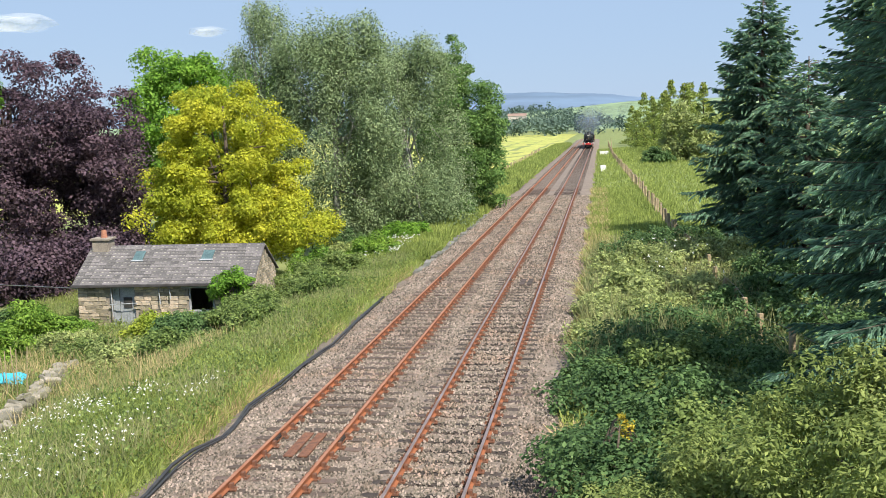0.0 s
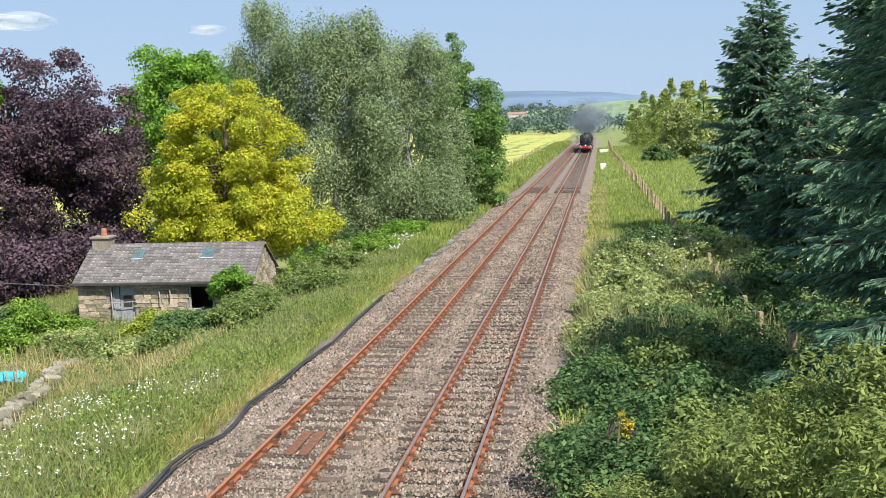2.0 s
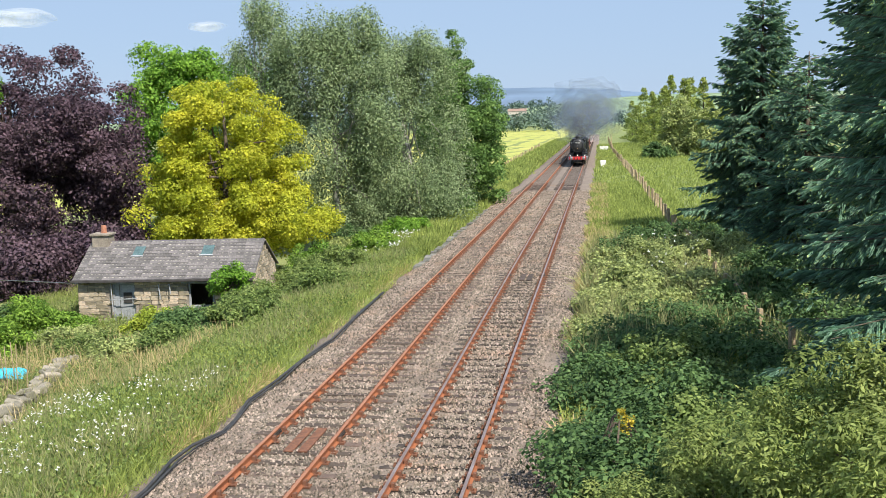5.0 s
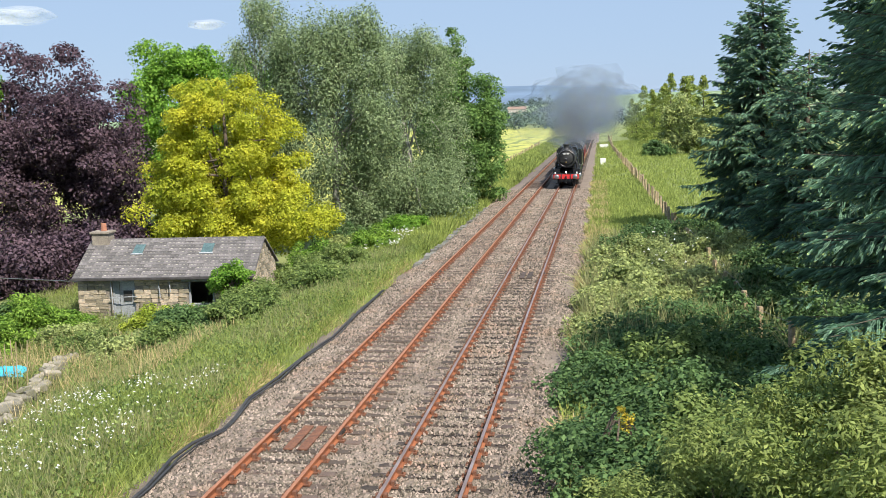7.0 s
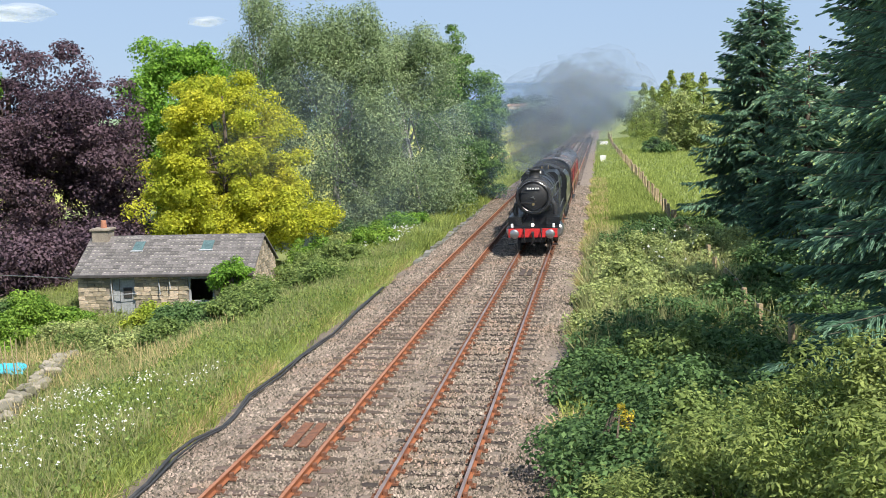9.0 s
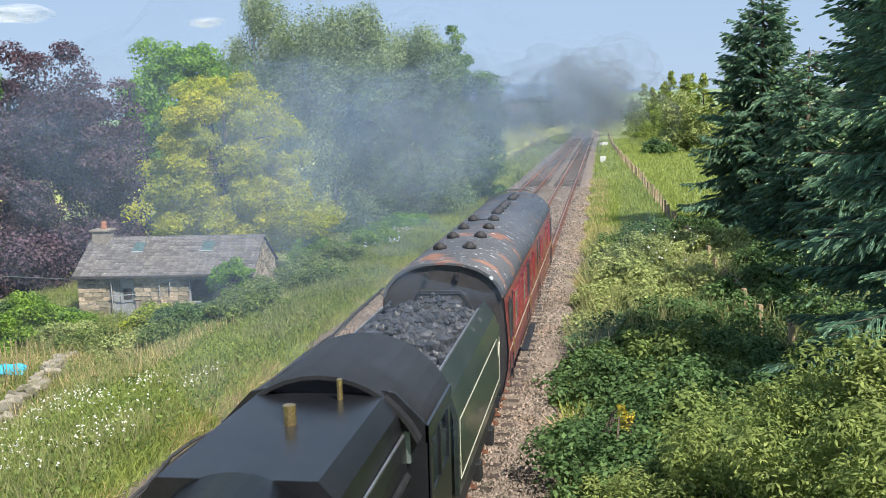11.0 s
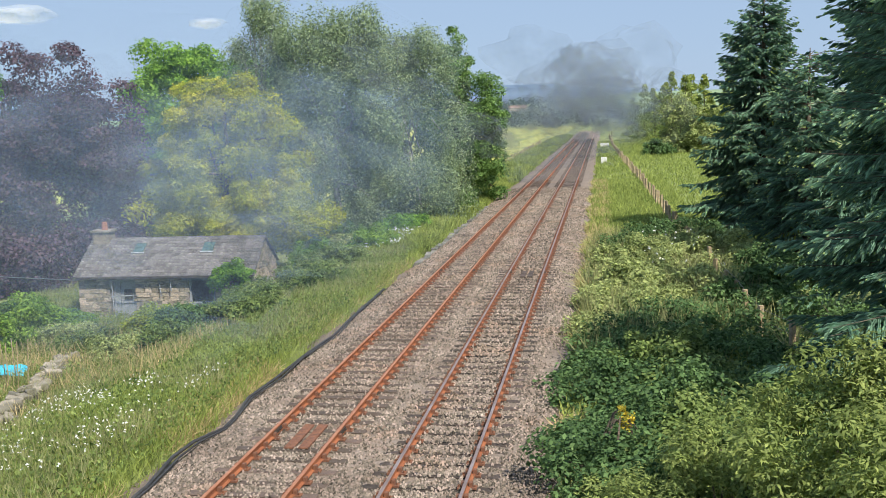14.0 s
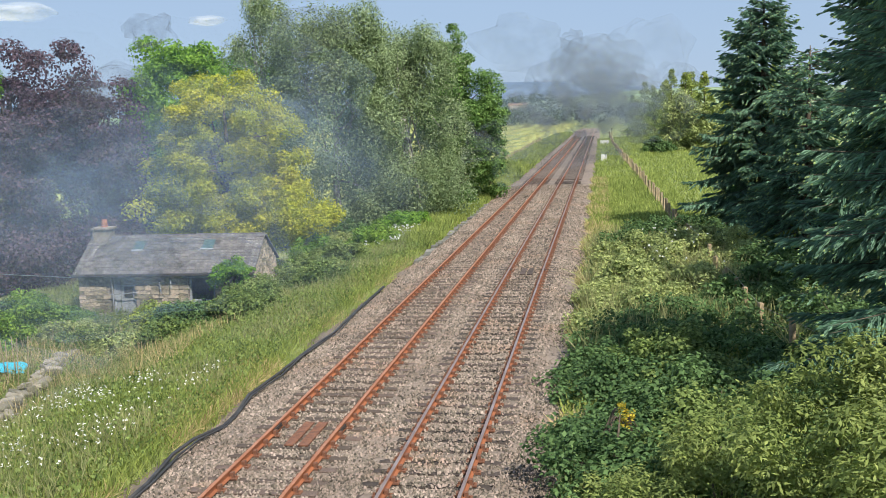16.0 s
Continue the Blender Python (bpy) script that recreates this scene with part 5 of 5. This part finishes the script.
    part("cab_front", prism([(-1.29, 1.5), (1.29, 1.5), (1.29, 3.2), (0.9, 3.6), (0, 3.8), (-0.9, 3.6), (-1.29, 3.2)], 10.6, 10.66), M_BLACK, root)
    arc = [(1.36 * math.sin(a), 2.45 + 1.40 * math.cos(a)) for a in np.linspace(-1.1, 1.1, 15)]
    part("cab_roof", prism(arc + [(x * 0.97, z - 0.05) for x, z in arc[::-1]], 10.45, 12.9), M_SOOT, root)
    part("cab_floor", box(-1.2, 1.2, 10.6, 12.9, 1.40, 1.46), M_SOOT, root)
    for y in (1.95, 3.95):
        wheelset(root, y, 0.5, 10)
    for y in (6.1, 8.23, 10.56):
        wheelset(root, y, 0.915, 19, True)
    MOVING.append((root, 0.0))


def build_tender():
    root = tagged(new("tender"), "black lined tender heaped with lump coal", "tender")
    side = [(-1.27, 1.35), (-1.27, 2.55), (-1.18, 2.85), (-0.98, 3.12), (-0.93, 3.10), (-1.12, 2.82), (-1.2, 2.5), (-1.2, 1.4)]
    part("side_sheet", prism(side, 0.1, 6.3), M_TENDER, root)
    part("side_sheet", prism([(-x, z) for x, z in side], 0.1, 6.3), M_TENDER, root)
    part("tank", box(-1.2, 1.2, 0.15, 6.55, 1.35, 2.35), M_TENDER, root)
    part("tank_rear", box(-1.25, 1.25, 6.25, 6.6, 1.35, 2.62, 0.05), M_TENDER, root)
    arcp = [(1.02 * math.sin(a), 5.55, 2.55 + 0.62 * math.cos(a)) for a in np.linspace(-1.45, 1.45, 17)]
    bulk = prism([(p[0], p[2]) for p in arcp] + [(1.15, 2.3), (-1.15, 2.3)], 5.5, 5.56)
    part("coal_bulkhead", bulk, M_TENDER, root)
    part("bulkhead_beading", bm_tube(bmesh.new(), arcp, 0.03, 6), M_STEEL, root)
    for sx in (-1, 1):
        part("side_beading", bm_tube(bmesh.new(), [(sx * 0.955, 0.1, 3.13), (sx * 0.955, 5.4, 3.13), (sx * 1.1, 5.9, 2.9), (sx * 1.22, 6.2, 2.6)], 0.025, 6), M_STEEL, root)
        for z, y0, y1 in ((1.55, 0.3, 6.2), (2.45, 0.3, 5.7)):
            part("lining", box(sx * 1.272 - 0.004, sx * 1.272 + 0.004, y0, y1, z - 0.012, z + 0.012), M_LINE, root, "cream lining stripe")
        for y in (0.3, 6.2):
            part("lining", box(sx * 1.272 - 0.004, sx * 1.272 + 0.004, y - 0.012, y + 0.012, 1.55, 2.4 if y > 5 else 2.45), M_LINE, root, "cream lining stripe")
        part("lining", bm_tube(bmesh.new(), [(sx * 1.275, 5.7, 2.45), (sx * 1.275, 5.95, 2.05), (sx * 1.275, 6.2, 2.3)], 0.012, 5), M_LINE, root, "cream lining curve")
        part("ladder_rail", cyl((sx * 1.05, 6.66, 1.3), (sx * 1.05, 6.66, 2.9), 0.025, seg=8), M_STEEL, root)
        part("tender_frame", box(sx * 1.1 - 0.03, sx * 1.1 + 0.03, 0.1, 6.6, 0.7, 1.3), M_SOOT, root)
        for y in (1.2, 3.2, 5.2):
            part("axlebox", box(sx * 1.15 - 0.08, sx * 1.15 + 0.08, y - 0.14, y + 0.14, 0.48, 0.82, 0.03), M_SOOT, root)
    part("rear_beam", box(-1.2, 1.2, 6.6, 6.66, 0.8, 1.24), M_SOOT, root)
    rng = np.random.default_rng(8)
    n = 2900
    x, y = rng.uniform(-0.98, 0.98, n), rng.uniform(0.4, 5.5, n)
    z = 2.74 + 0.50 * np.cos(x * 1.25) * (0.6 + 0.4 * np.clip(y / 2.5, 0, 1)) + rng.normal(0, 0.05, n)
    s = rng.uniform(0.04, 0.09, n) * (1 + 0.5 * (rng.random(n) < 0.15))
    ico = bmesh.new()
    bmesh.ops.create_icosphere(ico, subdivisions=1, radius=1)
    bv = np.array([v.co[:] for v in ico.verts])
    bf = np.array([[v.index for v in f.verts] for f in ico.faces])
    ico.free()
    V = bv[None] * rng.uniform(0.78, 1.2, (n, len(bv), 1)) * s[:, None, None] * rng.uniform(0.7, 1.3, (n, 1, 3))
    V = V + np.stack([x, y, z], 1)[:, None, :]
    F = (np.arange(n)[:, None, None] * len(bv) + bf[None]).reshape(-1, 3)
    coal = child("coal_load", mesh_from("coal_load", V.reshape(-1, 3), F, M_COAL, True), root, "heap of shiny black lump coal")
    tagged(coal, kind="stuff")
    part("coal_bed", prism([(-1.1, 2.3), (1.1, 2.3), (1.0, 2.86), (0.5, 3.08), (0, 3.14), (-0.5, 3.08), (-1.0, 2.86)], 0.5, 5.5), M_COAL, root)
    for y in (1.2, 3.2, 5.2):
        wheelset(root, y, 0.65, 12)
    MOVING.append((root, 13.1))


def build_coach():
    root = tagged(new("railway_coach"), "maroon railway coach with a flaking grey roof", "coach")
    L = 19.6
    right = [(1.24, 0.95), (1.36, 1.5), (1.385, 1.9), (1.36, 2.45), (1.30, 3.0), (1.28, 3.10)]
    roof = [(1.31, 3.08), (1.22, 3.30), (1.05, 3.50), (0.8, 3.65), (0.45, 3.76), (0.0, 3.80)]
    # body shell with window and door openings in the sides
    opens = [(0.55, 1.05, "d"), (1.9, 3.05, "w"), (3.5, 4.0, "n"), (4.55, 5.75, "w"), (5.95, 6.5, "d"), (6.9, 7.5, "n"), (8.6, 9.1, "n"), (12.4, 13.3, "n"), (15.6, 16.75, "w"), (17.4, 18.0, "n"), (18.5, 19.05, "d")]
    for sx in (-1, 1):
        outline = right if sx > 0 else [(-x, z) for x, z in right]
        bm = bmesh.new()
        cuts = sorted({0.0, L, *[o[0] for o in opens], *[o[1] for o in opens]})
        zs = [0.95, 1.5, 1.9, 2.0, 2.8, 3.0, 3.10]
        xs = [float(np.interp(z, [p[1] for p in right], [p[0] for p in right])) * sx for z in zs]
        grid = [[bm.verts.new((x, y, z)) for x, z in zip(xs, zs)] for y in cuts]
        for i, (y0, y1) in enumerate(zip(cuts, cuts[1:])):
            hole = any(abs(o[0] - y0) < 1e-6 for o in opens)
            for k in range(6):
                if hole and zs[k] == 2.0:
                    continue
                bm.faces.new((grid[i][k], grid[i + 1][k], grid[i + 1][k + 1], grid[i][k + 1]))
        bmesh.ops.solidify(bm, geom=bm.faces[:], thickness=0.05 * sx)
        part("body_side", bm, M_MAROON, root)
        for y0, y1, kind in opens:
            x = sx * 1.335
            w = part("window", box(x - 0.008, x + 0.008, y0 - 0.01, y1 + 0.01, 1.99, 2.81), M_PANE, root, "dark glass in a maroon frame")
            w.rotation_euler.y = 0
            fr = bmesh.new()
            for a, b, c, d in ((y0 - 0.03, y1 + 0.03, 1.97, 2.0), (y0 - 0.03, y1 + 0.03, 2.8, 2.83), (y0 - 0.03, y0, 1.97, 2.83), (y1, y1 + 0.03, 1.97, 2.83)):
                bm_box(fr, sx * 1.355 - 0.02, sx * 1.355 + 0.02, a, b, c, d)
            if kind == "w":
                bm_box(fr, sx * 1.35 - 0.015, sx * 1.35 + 0.015, y0, y1, 2.55, 2.58)
            part("window_frame", fr, M_COACHEND if kind == "d" else M_MAROON, w)
            if kind == "d":
                for yy in (y0 - 0.1, y1 + 0.1):
                    part("door_seam", box(sx * 1.372 - 0.012, sx * 1.372 + 0.012, yy - 0.01, yy + 0.01, 1.0, 3.0), M_COACHEND, root)
                part("door_handle", box(sx * 1.40 - 0.02, sx * 1.40 + 0.02, y1 + 0.02, y1 + 0.06, 1.6, 1.95, 0.01), M_BRASS, root)
        for y0 in (10.4, 11.5):
            part("luggage_door_seam", box(sx * 1.372 - 0.012, sx * 1.372 + 0.012, y0 - 0.012, y0 + 0.012, 1.0, 3.0), M_COACHEND, root)
        part("waist_line", box(sx * 1.386 - 0.003, sx * 1.386 + 0.003, 0.2, L - 0.2, 1.84, 1.86), M_LINE, root)
        part("gutter", box(sx * 1.31 - 0.02, sx * 1.31 + 0.02, 0, L, 3.06, 3.10), M_COACHEND, root)
        part("solebar", box(sx * 1.1 - 0.06, sx * 1.1 + 0.06, 0.1, L - 0.1, 0.75, 1.0), M_SOOT, root)
        part("footboard", box(min(sx * 1.2, sx * 1.38), max(sx * 1.2, sx * 1.38), 5.5, 9, 0.62, 0.66), M_SOOT, root)
        part("truss", bm_tube(bmesh.new(), [(sx * 1.0, 5.2, 0.8), (sx * 1.0, 7.6, 0.35), (sx * 1.0, 12, 0.35), (sx * 1.0, 14.4, 0.8)], 0.05, 6), M_SOOT, root)
        for cy in (3.2, L - 3.2):
            part("bogie_frame", box(sx * 0.98 - 0.05, sx * 0.98 + 0.05, cy - 1.8, cy + 1.8, 0.42, 0.72, 0.03), M_SOOT, root)
    full = roof + [(-x, z) for x, z in roof[::-1][1:]]
    inner = [(x * 0.96, z - 0.05) for x, z in full]
    rf = part("roof", prism(full + inner[::-1], -0.04, L + 0.04), M_ROOF, root, "grey roof with rust patches and flaking white paint")
    for p in rf.data.polygons:
        p.use_smooth = abs(p.normal.y) < 0.5
    part("floor_pan", box(-1.2, 1.2, 0.05, L - 0.05, 0.95, 1.05), M_SOOT, root)
    endp = [(-1.24, 0.95), (1.24, 0.95), (1.36, 1.6), (1.37, 2.2), (1.29, 3.08)] + [(x * 0.985, z - 0.02) for x, z in full[1:-1]] + [(-1.29, 3.08), (-1.37, 2.2), (-1.36, 1.6)]
    for y in (0.05, L - 0.11):
        part("coach_end", prism(endp, y, y + 0.06), M_COACHEND, root, "sooty black coach end")
    for y0, y1 in ((-0.42, 0.06), (L - 0.06, L + 0.42)):
        g = part("gangway", box(-0.6, 0.6, y0, y1, 1.05, 3.22, 0.2), M_COACHEND, root, "black corridor connection")
        part("gangway_door", box(-0.36, 0.36, y0 - 0.02, y0 + 0.02, 1.2, 3.1, 0.02), M_SOOT, g)
        part("gangway_beading", bm_tube(bmesh.new(), [(-0.66, y0 + 0.02, 1.1), (-0.66, y0 + 0.02, 2.9), (-0.42, y0 + 0.02, 3.24), (0.42, y0 + 0.02, 3.24), (0.66, y0 + 0.02, 2.9), (0.66, y0 + 0.02, 1.1)], 0.03, 6), M_SOOT, g)
    for x in (-0.35, 0.3):
        part("lamp_bracket", box(x - 0.04, x + 0.04, -0.06, 0.08, 3.40, 3.56, 0.015), M_SOOT, root)
    # torpedo ventilators and roof hoops
    vents = [(-0.42, 2.4), (0.28, 2.4), (-0.42, 4.6), (0.28, 4.6), (-0.42, 6.7), (0.28, 6.6), (-0.42, 8.9), (0.2, 8.7), (0.1, 10.6), (0.1, 11.3), (0.1, 12.4), (0.1, 13.2), (0.1, 14.1), (0.12, 15.9), (0.12, 16.6), (0.12, 17.4)]
    for x, y in vents:
        bm = bmesh.new()
        bmesh.ops.create_uvsphere(bm, u_segments=14, v_segments=8, radius=0.13)
        for v in bm.verts:
            v.co.y *= 1.1
            v.co.z = max(v.co.z, -0.05)
        bm_cyl(bm, (0, 0, -0.12), (0, 0, 0), 0.09, seg=12)
        bm_cyl(bm, (-0.16, 0, 0), (0.16, 0, 0), 0.055, seg=10)
        v = part("roof_vent", bm, M_COACHEND, root, "dark domed roof ventilator", True)
        v.location = (x, y, float(np.interp(abs(x), [0, 0.45, 0.8], [3.84, 3.80, 3.70])))
    part("roof_hoop", bm_tube(bmesh.new(), [(-1.1, L - 1.4, 3.52), (-0.8, L - 0.5, 3.76), (-0.3, L - 0.3, 3.90), (0.4, L - 0.3, 3.90), (0.8, L - 0.6, 3.78), (0.75, L - 1.5, 3.72)], 0.025, 6), M_COACHEND, root)
    part("roof_rail", bm_tube(bmesh.new(), [(-0.35, 8.3, 3.85), (0.1, 8.2, 3.88)], 0.015, 5), M_COACHEND, root)
    for cy in (3.2, L - 3.2):
        for d in (-1.28, 1.28):
            wheelset(root, cy + d, 0.455, 8)
    for sx in (-1, 1):
        for y, d in ((0.0, -1), (L, 1)):
            part("buffer", cyl((sx * 0.87, y, 1.03), (sx * 0.87, y + d * 0.5, 1.03), 0.1, 0.2, 14), M_SOOT, root)
    MOVING.append((root, 20.25))


build_engine()
build_tender()
build_coach()

# ------------------------------------------------ smoke
def smoke_mat(name, color, alpha, scale, lo=0.32, hi=0.72):
    m = bpy.data.materials.new(name)
    m.use_nodes = True
    n, l = m.node_tree.nodes, m.node_tree.links
    n.remove(n["Principled BSDF"])
    tc, no, mr = n.new("ShaderNodeTexCoord"), n.new("ShaderNodeTexNoise"), n.new("ShaderNodeMapRange")
    no.inputs["Scale"].default_value, no.inputs["Detail"].default_value = scale, 4.0
    l.new(tc.outputs["Object"], no.inputs["Vector"])
    l.new(no.outputs["Fac"], mr.inputs[0])
    mr.inputs[1].default_value, mr.inputs[2].default_value, mr.inputs[4].default_value = lo, hi, alpha
    d, t, mx = n.new("ShaderNodeBsdfDiffuse"), n.new("ShaderNodeBsdfTransparent"), n.new("ShaderNodeMixShader")
    tr, ad = n.new("ShaderNodeBsdfTranslucent"), n.new("ShaderNodeMixShader")
    d.inputs["Color"].default_value = (*color, 1)
    tr.inputs["Color"].default_value = (*color, 1)
    ad.inputs[0].default_value = 0.5
    l.new(d.outputs[0], ad.inputs[1]), l.new(tr.outputs[0], ad.inputs[2])
    l.new(mr.outputs[0], mx.inputs[0])
    l.new(t.outputs[0], mx.inputs[1]), l.new(ad.outputs[0], mx.inputs[2])
    l.new(mx.outputs[0], n["Material Output"].inputs[0])
    return m


S_DENSE = smoke_mat("dense_dark_smoke", (0.15, 0.165, 0.19), 0.24, 0.9)
S_PLUME = smoke_mat("grey_blue_smoke", (0.25, 0.30, 0.37), 0.15, 0.35)
S_FAR = smoke_mat("spreading_grey_smoke", (0.25, 0.29, 0.36), 0.115, 0.22)
S_THIN = smoke_mat("thinning_blue_smoke", (0.32, 0.44, 0.62), 0.078, 0.3, 0.42, 0.72)
S_HAZE = smoke_mat("thin_smoke_haze", (0.37, 0.48, 0.64), 0.030, 0.16, 0.40, 0.72)
S_CLOUD = smoke_mat("white_cloud", (0.9, 0.9, 0.9), 0.3, 0.012)


def puff_mesh(name, radii, material, seed, stretch):
    bm = bmesh.new()
    for k, r in enumerate(radii):
        new_v = bmesh.ops.create_icosphere(bm, subdivisions=3, radius=r)["verts"]
        for v in new_v:
            q = v.co / radii[0]
            v.co = v.co * (1 + 0.55 * noise.noise(q * 1.6 + Vector((seed * 3.1, k * 1.7, 0))) + 0.2 * noise.noise(q * 4 + Vector((seed, 0, k))))
            v.co = Vector((v.co.x * stretch[0], v.co.y * stretch[1], v.co.z * stretch[2]))
    me = bpy.data.meshes.new(name)
    bm.to_mesh(me)
    bm.free()
    for p in me.polygons:
        p.use_smooth = True
    me.materials.append(material)
    return me


PUFFS = []


def build_smoke():
    rng = random.Random(21)
    dense = [puff_mesh("smoke_puff", (1.15,), S_DENSE, i, (1, 1.7, 1)) for i in range(4)]
    plume = [puff_mesh("smoke_puff", (2.8,), S_PLUME, 9 + i, (1, 1.7, 0.95)) for i in range(5)]
    wide = [puff_mesh("smoke_puff", (5.0,), S_FAR, 60 + i, (1, 1.5, 0.9)) for i in range(4)]
    thin = [puff_mesh("smoke_puff", (3.1,), S_THIN, 40 + i, (1.15, 1.7, 0.95)) for i in range(5)]
    haze = [puff_mesh("smoke_puff", (6.2,), S_HAZE, 20 + i, (1.25, 1.3, 0.85)) for i in range(5)]

    def add(meshes, te, y, z0, rise, drift, label, x0=0.0, sink=0.0, spread=0.3, lag=1.1):
        ob = tagged(new("smoke_puff", meshes[rng.randrange(len(meshes))]), label, "smoke", "puffs of engine smoke")
        rows = []
        spin, wx, wz = rng.uniform(0, 360), rng.gauss(0, spread), rng.gauss(0, spread * 0.4)

        def at(age):
            x = TRACK_X + x0 + (drift + wx) * age
            z = max(1.0, z0 + rise * (1 - math.exp(-age / lag)) + (wz - sink) * age)
            return pose(x, y - 0.35 * age, z, 0, 0, spin + 5 * age)

        under = pose(TRACK_X, y, -16, 0, 0, spin)
        if te > 0.2:
            rows += [(0, under), (te - 0.2, under)]
            t = te
        else:
            t = 0.0
        while t < 15.9:
            rows.append((t, at(t - te)))
            t += 0.5 if t - te < 2 else 1.5
        rows.append((16.0, at(16.0 - te)))
        PUFFS.append((ob, rows))

    te = -9.0
    i = 0
    while te < 10.6:
        far = max(0.0, min(1.0, (nose(te) - 65) / 45))
        drift = -2.2 + 2.3 * far + rng.uniform(-0.3, 0.3)
        near = far < 0.25
        if te > -1.2 and (not near or te < 9.4):
            add(dense, te, nose(te) + 2.5, 4.3, rng.uniform(1.4, 3.0) + 2 * far, drift * 0.9, "dense dark grey smoke from the chimney", sink=0.0 if far > 0.3 else -0.3, spread=0.45 if far > 0.3 else 0.7)
        if 0 < te < 9.6:
            add(dense, te + 0.14, nose(te + 0.14) + 2.5, 4.1, rng.uniform(1.2, 2.6), drift * 0.9, "dense dark grey smoke from the chimney", spread=0.5 if not near else 0.7)
        add(thin if near else plume, te + 0.28, nose(te) + 3 + rng.uniform(-2, 2), 5.4, rng.uniform(0.4, 3.4) + 4 * far * rng.random(), drift + (0.35 if not near else 0), "drifting blue-grey smoke above the line",
            x0=rng.uniform(-0.8, 1.2), sink=0.0 if far > 0.3 else 0.4, spread=0.6, lag=1.1 + 2 * far)
        if not near and i % 3 == 0 and te > 0:
            add(wide, te + 1.0, nose(te) + 6, 6.5, rng.uniform(0, 13), rng.uniform(-0.3, 0.6), "broad grey smoke spreading above the far line", spread=0.35, lag=5.0)
        te += 0.28 if te > -1 else 0.9
        i += 1
    for k in range(22):
        y = rng.uniform(30, 76)
        te = AT + (FRONT - y) / SPEED + rng.uniform(0.2, 0.9)
        add(haze, te, y, 4.2, rng.uniform(-1, 2), rng.uniform(-3.6, -0.5), "thin blue-grey smoke haze over the bank", x0=rng.uniform(-16, -4), sink=0.35)
    for x, z, k in ((-1474, 292, 1.0), (-966, 251, 0.5)):
        cl = tagged(new("cloud", puff_mesh("cloud", (60 * k, 42 * k), S_CLOUD, 70 + k, (1.5, 1.0, 0.36))), "small soft white cloud in the blue sky", "cloud")
        cl.location = (x, 2500, z)


build_smoke()


# ------------------------------------------------ what moves
def motions():
    times = sorted({round(i / 30, 4) for i in (*range(0, 6), *range(15, 480, 15), *range(474, 481))})
    for ob, back in MOVING:
        walk(ob, [(t, pose(TRACK_X, nose(t) + back, 0)) for t in times])
    for w, y, r in WHEELS:
        step = min(SPEED / 30 / r, radians(88))
        walk(w, [(i / 30, Matrix.Translation((0, y, r)) @ Matrix.Rotation(i * step, 4, "X")) for i in range(481)])
    for rod, r in RODS:
        step = SPEED / 30 / r
        walk(rod, [(i / 30, pose(0, 0.33 * math.cos(i * step), 0.915 + 0.33 * math.sin(i * step))) for i in range(481)])
    for ob, rows in PUFFS:
        walk(ob, rows)


motions()
